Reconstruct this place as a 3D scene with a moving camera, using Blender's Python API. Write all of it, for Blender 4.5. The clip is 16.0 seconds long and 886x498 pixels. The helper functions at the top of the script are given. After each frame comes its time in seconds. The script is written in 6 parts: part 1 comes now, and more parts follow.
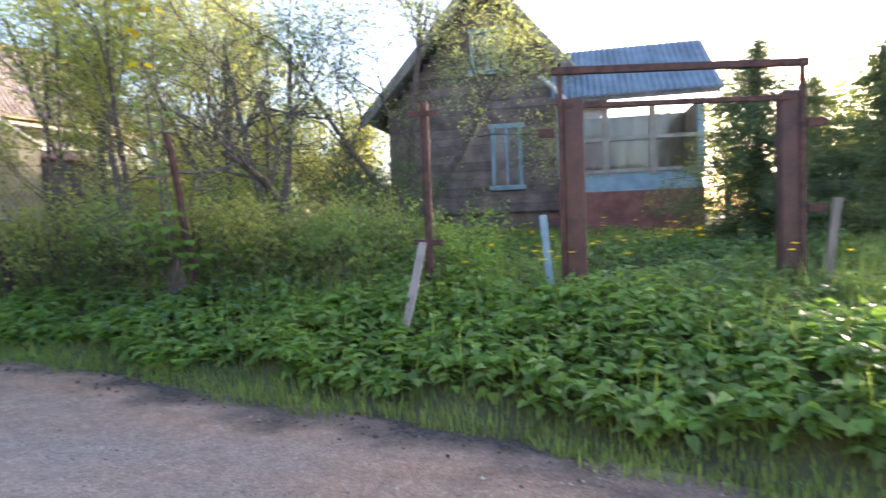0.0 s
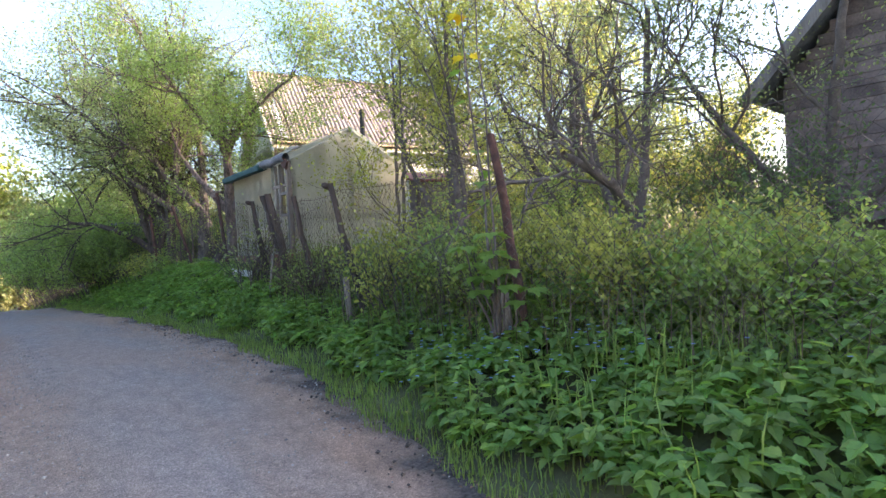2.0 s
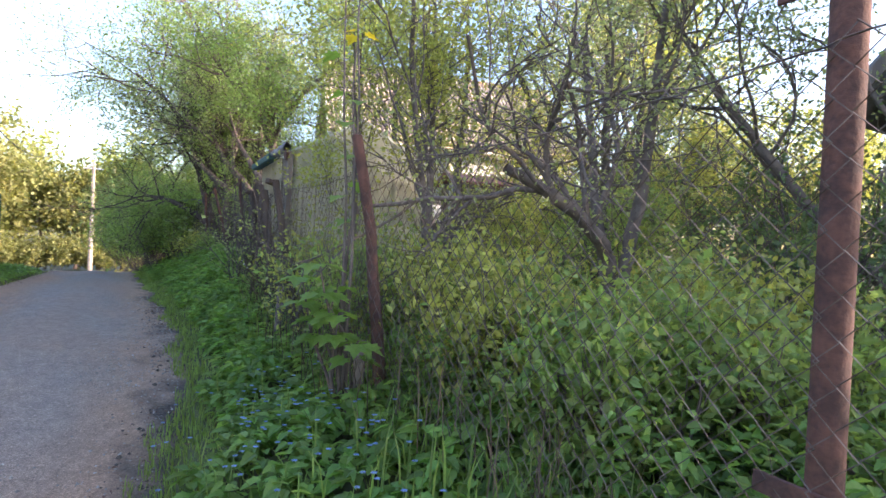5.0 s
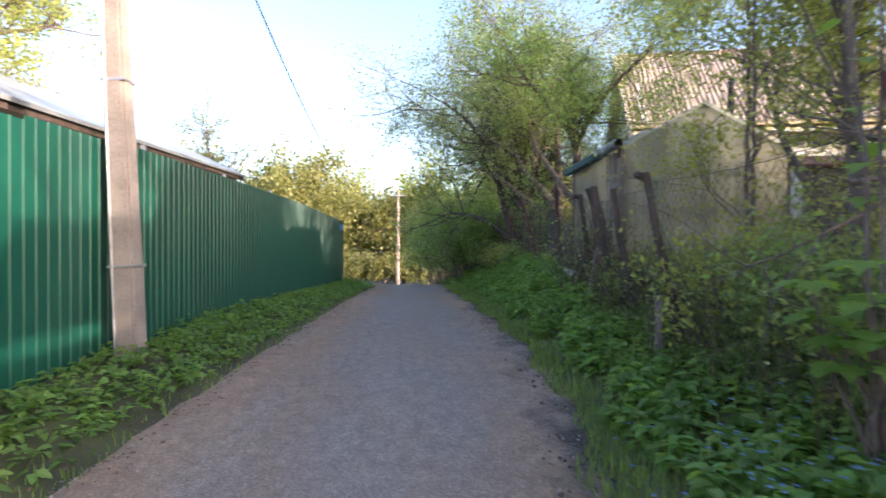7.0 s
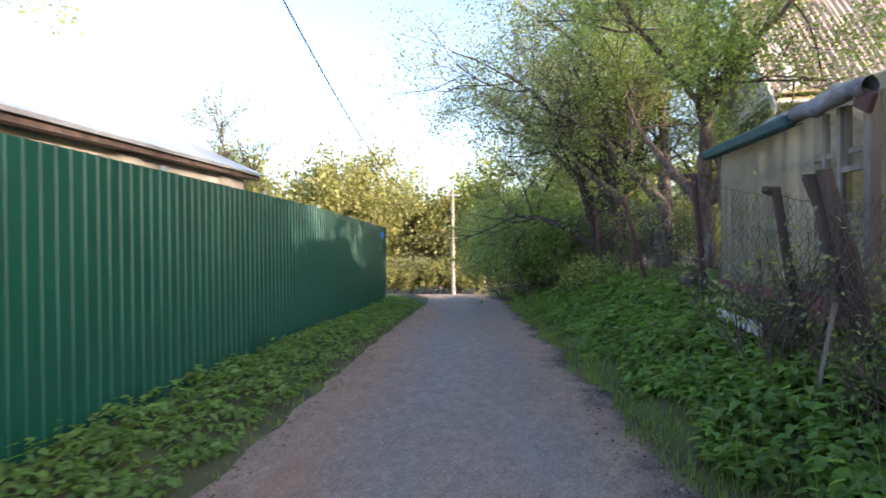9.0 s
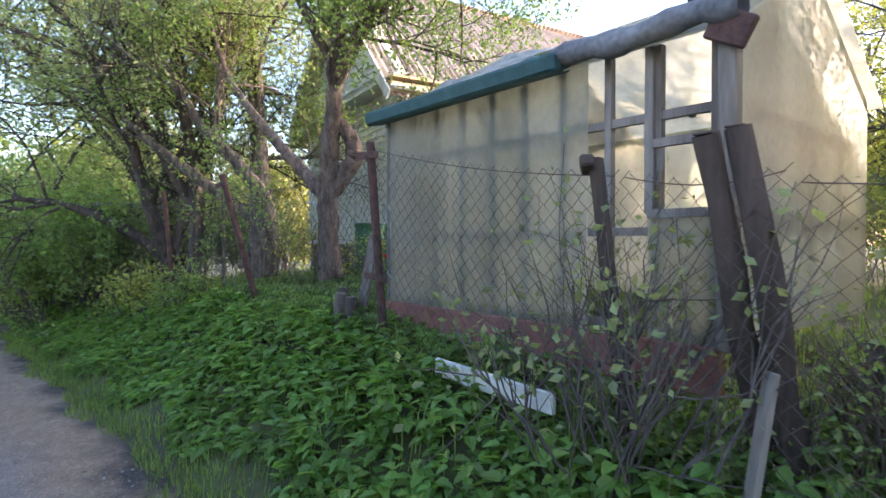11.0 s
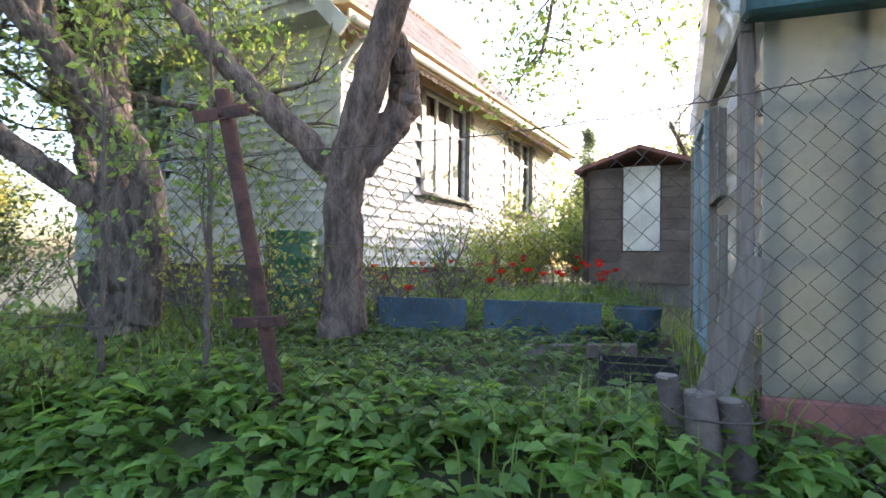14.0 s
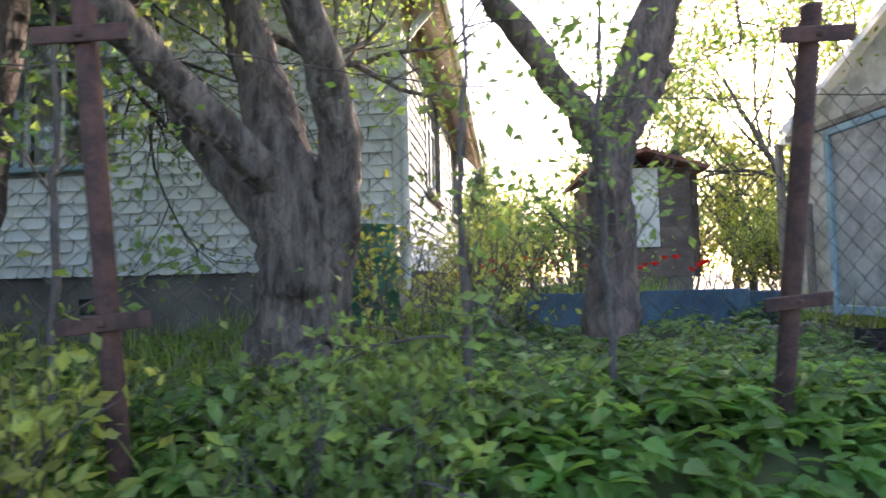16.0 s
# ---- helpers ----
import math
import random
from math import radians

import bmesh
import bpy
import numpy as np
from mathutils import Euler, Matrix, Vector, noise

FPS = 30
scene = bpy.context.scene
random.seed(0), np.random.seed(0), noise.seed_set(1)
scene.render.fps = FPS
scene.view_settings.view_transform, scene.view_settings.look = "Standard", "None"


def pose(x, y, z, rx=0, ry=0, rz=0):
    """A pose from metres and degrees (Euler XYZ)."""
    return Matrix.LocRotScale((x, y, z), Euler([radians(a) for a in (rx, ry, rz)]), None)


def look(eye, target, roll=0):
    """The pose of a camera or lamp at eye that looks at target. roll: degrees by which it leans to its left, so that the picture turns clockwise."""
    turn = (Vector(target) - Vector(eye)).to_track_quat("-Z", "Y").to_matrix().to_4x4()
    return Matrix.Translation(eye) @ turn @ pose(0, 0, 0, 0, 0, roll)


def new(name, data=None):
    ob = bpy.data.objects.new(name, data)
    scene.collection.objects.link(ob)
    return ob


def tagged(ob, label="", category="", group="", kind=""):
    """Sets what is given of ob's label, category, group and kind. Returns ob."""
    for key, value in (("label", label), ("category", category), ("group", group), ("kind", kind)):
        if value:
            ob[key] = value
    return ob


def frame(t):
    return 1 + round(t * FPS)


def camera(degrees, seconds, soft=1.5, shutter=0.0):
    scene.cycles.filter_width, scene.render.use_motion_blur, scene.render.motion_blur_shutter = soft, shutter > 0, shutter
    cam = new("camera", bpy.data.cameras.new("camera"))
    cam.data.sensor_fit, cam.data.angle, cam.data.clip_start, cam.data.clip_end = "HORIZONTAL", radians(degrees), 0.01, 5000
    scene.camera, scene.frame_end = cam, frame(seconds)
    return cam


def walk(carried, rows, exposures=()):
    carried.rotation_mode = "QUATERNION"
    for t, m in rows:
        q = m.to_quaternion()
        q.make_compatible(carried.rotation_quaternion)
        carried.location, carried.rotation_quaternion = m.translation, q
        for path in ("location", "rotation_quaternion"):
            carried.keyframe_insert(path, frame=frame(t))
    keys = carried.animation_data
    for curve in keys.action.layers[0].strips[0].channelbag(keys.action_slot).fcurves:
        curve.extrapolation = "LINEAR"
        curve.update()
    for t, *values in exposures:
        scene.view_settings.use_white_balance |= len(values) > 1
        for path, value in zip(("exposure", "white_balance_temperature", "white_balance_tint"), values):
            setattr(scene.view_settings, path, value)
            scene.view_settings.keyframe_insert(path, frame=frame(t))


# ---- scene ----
cam = camera(77.1, 16.0, 1.5, 0.2)
PATH = [
    (0, (0.089, -0.084, 1.282), (2.042, 0.335, 1.179), -2.2),
    (0.3, (0.333, 0.082, 1.366), (2.171, 0.866, 1.282), -3.0),
    (0.5, (0.573, 0.229, 1.327), (2.34, 1.163, 1.248), -2.9),
    (1, (1.028, 0.574, 1.356), (2.586, 1.827, 1.301), -3.2),
    (1.5, (1.382, 0.877, 1.391), (2.828, 2.258, 1.348), -2.9),
    (2, (1.773, 0.832, 1.41), (3.131, 2.3, 1.391), -3.2),
    (2.5, (2.256, 0.734, 1.392), (3.583, 2.23, 1.378), -3.6),
    (3, (2.78, 0.672, 1.37), (4.205, 2.075, 1.352), -3.7),
    (3.2, (2.936, 0.633, 1.352), (4.399, 1.996, 1.335), -3.7),
    (5.3, (3.966, 0.554, 1.664), (4.931, 2.305, 1.640), 3.4),
    (5.5, (3.954, 0.565, 1.661), (4.879, 2.338, 1.640), 3.4),
    (6, (3.762, 0.695, 1.621), (4.575, 2.522, 1.601), 3.4),
    (6.5, (3.381, 1.140, 1.489), (4.021, 3.035, 1.487), 3.0),
    (6.8, (3.202, 1.392, 1.511), (3.582, 3.356, 1.466), 0.2),
    (7, (3.131, 1.673, 1.536), (3.296, 3.667, 1.523), 0.1),
    (7.5, (2.963, 2.554, 1.569), (2.838, 4.55, 1.553), -0.0),
    (8, (2.894, 3.382, 1.613), (2.671, 5.369, 1.598), -0.2),
    (8.5, (2.914, 4.431, 1.797), (2.668, 6.416, 1.784), -0.4),
    (9, (3.243, 5.519, 1.877), (3.205, 7.518, 1.863), -0.5),
    (9.5, (3.343, 6.402, 1.936), (3.712, 8.368, 1.923), -0.5),
    (10, (3.495, 7.299, 1.933), (4.3, 9.13, 1.922), -0.4),
    (10.2, (3.518, 7.626, 1.909), (4.476, 9.381, 1.894), -0.3),
    (12.3, (3.744, 11.297, 2.041), (5.401, 12.417, 2.036), 1.1),
    (12.5, (3.79, 11.618, 2.046), (5.448, 12.736, 2.056), 1.5),
    (13, (3.916, 12.43, 2.005), (5.596, 13.516, 2.023), 1.6),
    (13.5, (4.023, 13.096, 1.958), (5.8, 14.015, 1.997), 1.7),
    (14, (4.119, 13.805, 1.948), (6.048, 14.333, 1.995), 1.0),
    (14.5, (4.149, 14.495, 1.933), (6.138, 14.698, 1.986), 0.4),
    (15, (4.31, 15.227, 1.895), (6.31, 15.209, 1.943), -0.2),
    (15.5, (4.373, 16.028, 1.834), (6.362, 15.836, 1.91), -0.8),
    (16, (4.505, 16.987, 1.764), (6.487, 16.737, 1.871), -1.3),
]
EXPOSURES = [(0, 2.5, 5850, 24), (3, 2.52, 5850, 24), (6, 2.45, 5850, 24), (7, 2.14, 5900, 24), (9, 2.2, 5900, 24), (10.2, 2.52, 5800, 24), (12.5, 2.98, 5900, 24), (16, 2.95, 5800, 24)]
walk(cam, [(t, look(eye, target, roll)) for t, eye, target, roll in PATH], EXPOSURES)

# ---- world, sun, exposure ----
SUN_AZ, SUN_EL = (0.80, -0.60), 11.0
world = bpy.data.worlds.new("sky_world")
scene.world = world
world.use_nodes = True
wn = world.node_tree.nodes
sky = wn.new("ShaderNodeTexSky")
sky.sky_type = "NISHITA"
sky.sun_disc = False
sky.sun_elevation = radians(SUN_EL)
sky.sun_rotation = math.atan2(SUN_AZ[0], SUN_AZ[1])
sky.air_density, sky.dust_density, sky.ozone_density = 1.0, 2.5, 1.0
wn["Background"].inputs["Strength"].default_value = 0.15
world.node_tree.links.new(sky.outputs[0], wn["Background"].inputs["Color"])
sun_data = bpy.data.lights.new("sun", "SUN")
sun_data.energy, sun_data.angle, sun_data.color = 2.6, radians(0.6), (1.0, 0.80, 0.55)
sun = new("sun", sun_data)
sun.matrix_world = look((0, 0, 60), Vector((0, 0, 60)) - Vector((SUN_AZ[0], SUN_AZ[1], math.tan(radians(SUN_EL)))))

# ---- materials ----


def material(name, base, dark=None, scale=8.0, fine=60.0, rough=0.8, bump=0.3, metal=0.0, island=0.0, random=0.0, translucent=0.0, stops=(0.35, 0.65), stretch=(1, 1, 1), trans_col=None, relief=0.01):
    """A procedural surface: two colours mixed by coarse and fine noise, with fine relief."""
    m = bpy.data.materials.new(name)
    m.use_nodes = True
    nt = m.node_tree
    n, l = nt.nodes, nt.links
    b = n["Principled BSDF"]
    co = n.new("ShaderNodeTexCoord")
    mp = n.new("ShaderNodeMapping")
    mp.inputs["Scale"].default_value = stretch
    l.new(co.outputs["Object"], mp.inputs["Vector"])
    a = n.new("ShaderNodeTexNoise")
    a.inputs["Scale"].default_value, a.inputs["Detail"].default_value = scale, 6
    f = n.new("ShaderNodeTexNoise")
    f.inputs["Scale"].default_value, f.inputs["Detail"].default_value = fine, 4
    for t in (a, f):
        l.new(mp.outputs["Vector"], t.inputs["Vector"])
    add = n.new("ShaderNodeMath")
    add.operation = "MULTIPLY_ADD"
    l.new(f.outputs["Fac"], add.inputs[0])
    add.inputs[1].default_value = 0.45
    sub = n.new("ShaderNodeMath")
    sub.operation = "SUBTRACT"
    l.new(a.outputs["Fac"], sub.inputs[0])
    sub.inputs[1].default_value = 0.22
    l.new(sub.outputs[0], add.inputs[2])
    ramp = n.new("ShaderNodeValToRGB")
    ramp.color_ramp.elements[0].position, ramp.color_ramp.elements[1].position = stops
    dark = dark or tuple(c * 0.6 for c in base)
    ramp.color_ramp.elements[0].color, ramp.color_ramp.elements[1].color = (*dark, 1), (*base, 1)
    l.new(add.outputs[0], ramp.inputs["Fac"])
    col = ramp.outputs["Color"]
    if island or random:
        src = n.new("ShaderNodeNewGeometry").outputs["Random Per Island"] if island else n.new("ShaderNodeObjectInfo").outputs["Random"]
        hsv = n.new("ShaderNodeHueSaturation")
        k = island or random
        r1 = n.new("ShaderNodeMapRange")
        r1.inputs["To Min"].default_value, r1.inputs["To Max"].default_value = 1 - k, 1 + k
        l.new(src, r1.inputs["Value"])
        l.new(r1.outputs[0], hsv.inputs["Value"])
        if island:
            r2 = n.new("ShaderNodeMapRange")
            mul = n.new("ShaderNodeMath")
            mul.operation = "MULTIPLY"
            mul.inputs[1].default_value = 7.31
            fr = n.new("ShaderNodeMath")
            fr.operation = "FRACT"
            l.new(src, mul.inputs[0])
            l.new(mul.outputs[0], fr.inputs[0])
            l.new(fr.outputs[0], r2.inputs["Value"])
            r2.inputs["To Min"].default_value, r2.inputs["To Max"].default_value = 0.5 - 0.05 * k, 0.5 + 0.035 * k
            l.new(r2.outputs[0], hsv.inputs["Hue"])
        l.new(col, hsv.inputs["Color"])
        col = hsv.outputs["Color"]
    l.new(col, b.inputs["Base Color"])
    b.inputs["Roughness"].default_value, b.inputs["Metallic"].default_value = rough, metal
    if bump:
        bp = n.new("ShaderNodeBump")
        bp.inputs["Strength"].default_value, bp.inputs["Distance"].default_value = bump, relief
        l.new(add.outputs[0], bp.inputs["Height"])
        l.new(bp.outputs["Normal"], b.inputs["Normal"])
    if translucent:
        tr = n.new("ShaderNodeBsdfTranslucent")
        mix = n.new("ShaderNodeMixShader")
        mix.inputs["Fac"].default_value = translucent
        if trans_col:
            tint = n.new("ShaderNodeMix")
            tint.data_type, tint.blend_type = "RGBA", "MULTIPLY"
            tint.inputs["Factor"].default_value = 1
            l.new(col, tint.inputs["A"])
            tint.inputs["B"].default_value = (*trans_col, 1)
            l.new(tint.outputs["Result"], tr.inputs["Color"])
        else:
            l.new(col, tr.inputs["Color"])
        l.new(b.outputs[0], mix.inputs[1])
        l.new(tr.outputs[0], mix.inputs[2])
        l.new(mix.outputs[0], n["Material Output"].inputs["Surface"])
    return m


def leaf_material(name, base, var=0.35, trans=0.5):
    return material(name, base, tuple(c * 0.7 for c in base), scale=3.0, fine=40.0, rough=0.52, bump=0.0, island=var, translucent=trans, trans_col=(1.8, 1.7, 0.9))




def road_material():
    """Packed gravel: patches, wheel-worn streaks, pebbles and grit at their real size."""
    m = bpy.data.materials.new("gravel_road")
    m.use_nodes = True
    nt = m.node_tree
    n, l = nt.nodes, nt.links
    co = n.new("ShaderNodeTexCoord")

    def tex(kind, scale, stretch=(1, 1, 1), detail=5):
        mp = n.new("ShaderNodeMapping")
        mp.inputs["Scale"].default_value = stretch
        l.new(co.outputs["Object"], mp.inputs["Vector"])
        t = n.new(kind)
        t.inputs["Scale"].default_value = scale
        if kind == "ShaderNodeTexNoise":
            t.inputs["Detail"].default_value = detail
        l.new(mp.outputs[0], t.inputs["Vector"])
        return t

    def ramp(src, a, b, lo, hi):
        r = n.new("ShaderNodeValToRGB")
        r.color_ramp.elements[0].position, r.color_ramp.elements[1].position = lo, hi
        r.color_ramp.elements[0].color, r.color_ramp.elements[1].color = (*a, 1), (*b, 1)
        l.new(src, r.inputs["Fac"])
        return r.outputs["Color"]

    def mix(a, b, mode, fac):
        x = n.new("ShaderNodeMix")
        x.data_type, x.blend_type = "RGBA", mode
        x.inputs["Factor"].default_value = fac
        l.new(a, x.inputs["A"])
        l.new(b, x.inputs["B"])
        return x.outputs["Result"]

    patch = ramp(tex("ShaderNodeTexNoise", 0.9, (1.3, 0.3, 1)).outputs["Fac"], (0.47, 0.37, 0.30), (0.44, 0.385, 0.345), 0.40, 0.60)
    # bare reddish earth towards the edges, blue-grey crushed stone along the middle
    at = n.new("ShaderNodeAttribute")
    at.attribute_name = "across"
    sq = n.new("ShaderNodeMath")
    sq.operation = "MULTIPLY"
    l.new(at.outputs["Fac"], sq.inputs[0])
    l.new(at.outputs["Fac"], sq.inputs[1])
    wob = n.new("ShaderNodeMath")
    wob.operation = "MULTIPLY_ADD"
    l.new(tex("ShaderNodeTexNoise", 1.6, (1, 0.5, 1)).outputs["Fac"], wob.inputs[0])
    wob.inputs[1].default_value = 0.5
    l.new(sq.outputs[0], wob.inputs[2])
    patch = mix(patch, ramp(wob.outputs[0], (0.90, 0.94, 1.0), (1.06, 0.93, 0.83), 0.30, 0.75), "MULTIPLY", 1.0)
    mid = ramp(tex("ShaderNodeTexNoise", 9.0, (1, 0.6, 1)).outputs["Fac"], (0.55, 0.55, 0.55), (1.30, 1.29, 1.27), 0.35, 0.65)
    clod = ramp(tex("ShaderNodeTexNoise", 34.0, (1, 0.8, 1)).outputs["Fac"], (0.68, 0.68, 0.69), (1.26, 1.25, 1.23), 0.38, 0.64)
    grit = ramp(tex("ShaderNodeTexNoise", 110.0).outputs["Fac"], (0.45, 0.45, 0.45), (1.5, 1.5, 1.5), 0.35, 0.68)
    vor = tex("ShaderNodeTexVoronoi", 42.0)
    peb = ramp(vor.outputs["Distance"], (1.35, 1.33, 1.3), (0.86, 0.86, 0.86), 0.12, 0.45)
    col = mix(mix(mix(mix(patch, mid, "MULTIPLY", 0.28), clod, "MULTIPLY", 0.4), grit, "MULTIPLY", 0.7), peb, "MULTIPLY", 0.6)
    # damp dark loam creeping in from the bank side, in ragged tongues
    edge = n.new("ShaderNodeMath")
    edge.operation = "MULTIPLY_ADD"
    l.new(tex("ShaderNodeTexNoise", 2.6, (1, 0.7, 1), 9).outputs["Fac"], edge.inputs[0])
    edge.inputs[1].default_value = 0.75
    l.new(at.outputs["Fac"], edge.inputs[2])
    soil = ramp(tex("ShaderNodeTexNoise", 38.0).outputs["Fac"], (0.045, 0.038, 0.035), (0.17, 0.145, 0.13), 0.35, 0.72)
    cover = n.new("ShaderNodeMapRange")
    cover.inputs["From Min"].default_value, cover.inputs["From Max"].default_value = 1.10, 1.34
    l.new(edge.outputs[0], cover.inputs["Value"])
    lay = n.new("ShaderNodeMix")
    lay.data_type = "RGBA"
    l.new(cover.outputs[0], lay.inputs["Factor"])
    l.new(col, lay.inputs["A"])
    l.new(soil, lay.inputs["B"])
    col = lay.outputs["Result"]
    b = n["Principled BSDF"]
    l.new(col, b.inputs["Base Color"])
    b.inputs["Roughness"].default_value = 0.95
    bp = n.new("ShaderNodeBump")
    bp.inputs["Strength"].default_value, bp.inputs["Distance"].default_value = 0.8, 0.02
    bw = n.new("ShaderNodeRGBToBW")
    l.new(mix(grit, peb, "MULTIPLY", 1.0), bw.inputs[0])
    l.new(bw.outputs[0], bp.inputs["Height"])
    l.new(bp.outputs["Normal"], b.inputs["Normal"])
    return m


M_ROAD = road_material()
M_CLOD = material("loam_clod", (0.11, 0.092, 0.082), (0.05, 0.042, 0.038), scale=20, fine=80, rough=0.95, island=0.4)
M_LITTER = material("dead_leaf", (0.24, 0.15, 0.10), (0.13, 0.08, 0.055), island=0.4, rough=0.9, bump=0)
M_SOIL = material("soil", (0.09, 0.10, 0.035), (0.05, 0.05, 0.025), scale=1.2, fine=30.0, rough=0.95, bump=0.8)
M_STONE = material("gravel_stone", (0.40, 0.38, 0.36), (0.25, 0.235, 0.22), scale=20, fine=80, rough=0.9, island=0.4)
M_HERB = leaf_material("herb_leaf", (0.19, 0.325, 0.082))
M_NETTLE = leaf_material("garden_leaf", (0.165, 0.265, 0.10))
M_GRASS = leaf_material("grass_blade", (0.22, 0.32, 0.085))
M_YELLOW = leaf_material("young_bush_leaf", (0.34, 0.385, 0.11))
M_APPLE = leaf_material("apple_leaf", (0.275, 0.335, 0.165))
M_FRUIT = leaf_material("fruit_tree_leaf", (0.21, 0.315, 0.095))
M_THORN = leaf_material("dark_shrub_leaf", (0.12, 0.185, 0.08))
M_MAPLE = leaf_material("maple_leaf", (0.16, 0.275, 0.06))
M_MAPLE_Y = leaf_material("yellow_maple_leaf", (0.50, 0.42, 0.03))
M_HEDGE = leaf_material("hedge_leaf", (0.22, 0.32, 0.10))
M_WOODS = leaf_material("far_wood_leaf", (0.26, 0.28, 0.11))
M_DRY = material("dry_stalk", (0.16, 0.12, 0.08), (0.08, 0.06, 0.04), island=0.4, rough=0.9)
M_NEEDLE = leaf_material("spruce_needle", (0.12, 0.17, 0.085))
M_PETAL = leaf_material("red_petal", (0.6, 0.03, 0.02), 0.2)
M_BLUE_PETAL = leaf_material("blue_petal", (0.22, 0.33, 0.75), 0.2)
M_YEL_PETAL = leaf_material("yellow_petal", (0.75, 0.55, 0.02), 0.2)
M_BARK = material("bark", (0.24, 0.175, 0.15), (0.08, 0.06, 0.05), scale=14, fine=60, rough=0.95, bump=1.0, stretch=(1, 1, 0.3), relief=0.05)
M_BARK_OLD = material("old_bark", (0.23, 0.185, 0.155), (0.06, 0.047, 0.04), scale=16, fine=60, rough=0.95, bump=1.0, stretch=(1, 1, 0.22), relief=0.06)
# the same bark with shade put into its colour, for trunks in silhouette
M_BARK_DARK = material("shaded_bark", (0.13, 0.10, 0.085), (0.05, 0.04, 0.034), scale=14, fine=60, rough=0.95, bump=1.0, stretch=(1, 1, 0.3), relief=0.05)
M_TWIG = material("twig_bark", (0.165, 0.135, 0.118), (0.09, 0.073, 0.064), rough=0.9)
M_FENCE = material("green_sheet", (0.0085, 0.092, 0.062), (0.0065, 0.075, 0.052), scale=0.7, fine=25, rough=0.36, bump=0.04)
M_CONC = material("concrete", (0.36, 0.31, 0.27), (0.22, 0.19, 0.17), scale=3, fine=50, rough=0.9, bump=0.5)
M_STEEL = material("galvanised", (0.55, 0.55, 0.55), (0.35, 0.35, 0.36), scale=5, fine=60, rough=0.45, metal=0.7, bump=0.1)
M_RUST = material("rusty_steel", (0.125, 0.062, 0.048), (0.06, 0.034, 0.03), scale=12, fine=70, rough=0.9, bump=0.6)
M_WIRE = material("old_wire", (0.15, 0.125, 0.11), (0.075, 0.055, 0.045), rough=0.7, metal=0.3, bump=0)
M_OLDWOOD = material("weathered_wood", (0.27, 0.235, 0.20), (0.14, 0.115, 0.095), scale=5, fine=50, rough=0.9, bump=0.6, stretch=(1, 1, 0.12))
M_DARKWOOD = material("dark_wood", (0.105, 0.075, 0.06), (0.05, 0.037, 0.03), scale=6, fine=40, rough=0.9, bump=0.7, stretch=(1, 1, 0.15))
M_PALEWOOD = material("pale_timber", (0.31, 0.265, 0.225), (0.19, 0.16, 0.135), scale=6, fine=40, rough=0.85, bump=0.4, stretch=(1, 1, 0.15))
M_FILM = material("polycarbonate", (0.80, 0.79, 0.71), (0.64, 0.63, 0.55), scale=1.5, fine=20, rough=0.35, bump=0.1, translucent=0.85)
M_PLASTIC = material("greenhouse_film", (0.66, 0.67, 0.66), (0.42, 0.43, 0.43), scale=5, fine=16, rough=0.16, bump=1.0, relief=0.03, translucent=0.45)
M_TEAL = material("teal_roof_edge", (0.04, 0.11, 0.112), (0.022, 0.065, 0.068), scale=4, fine=50, rough=0.7, bump=0.4)
M_ROOFFELT = material("grey_roofing", (0.24, 0.24, 0.25), (0.10, 0.10, 0.11), scale=3, fine=30, rough=0.8, bump=0.6)
M_WHITE = material("white_cladding", (0.80, 0.79, 0.75), (0.62, 0.61, 0.58), scale=2, fine=40, rough=0.75, bump=0.2, random=0.10)
M_BACKING = material("wall_backing", (0.26, 0.25, 0.23), (0.17, 0.16, 0.15), scale=3, fine=40, rough=0.9, bump=0.3)
M_CREAM = material("cream_trim", (0.72, 0.58, 0.33), (0.5, 0.38, 0.2), scale=3, fine=40, rough=0.7, bump=0.3)
M_WTRIM = material("white_trim", (0.78, 0.77, 0.72), (0.55, 0.54, 0.5), scale=3, fine=40, rough=0.6, bump=0.2)
M_GREYTRIM = material("grey_window_frame", (0.36, 0.33, 0.28), (0.22, 0.2, 0.17), scale=6, fine=50, rough=0.7, bump=0.3)
M_SLATE = material("fibre_cement_roof", (0.50, 0.41, 0.33), (0.30, 0.23, 0.18), scale=1.5, fine=30, rough=0.9, bump=0.5)
M_FOUND = material("foundation_render", (0.24, 0.225, 0.205), (0.14, 0.13, 0.12), scale=2, fine=40, rough=0.9, bump=0.4)
M_BRICK = material("brick_base", (0.30, 0.13, 0.10), (0.18, 0.08, 0.065), scale=5, fine=50, rough=0.9, bump=0.5)
M_BARREL = material("green_drum", (0.03, 0.17, 0.085), (0.02, 0.10, 0.055), scale=3, fine=40, rough=0.5, bump=0.1)
M_BLUEBOARD = material("blue_painted_board", (0.075, 0.14, 0.20), (0.045, 0.085, 0.125), scale=4, fine=40, rough=0.7, bump=0.3)
M_BLUEPAINT = material("faded_blue_paint", (0.30, 0.42, 0.48), (0.2, 0.3, 0.35), scale=4, fine=40, rough=0.7, bump=0.3)
M_BLUEROOF = material("blue_grey_sheet_roof", (0.16, 0.23, 0.28), (0.09, 0.13, 0.16), scale=2, fine=30, rough=0.6, bump=0.3)
M_CLAP = material("grey_brown_clapboard", (0.25, 0.19, 0.165), (0.13, 0.10, 0.09), scale=3, fine=30, rough=0.9, bump=0.5, random=0.2)
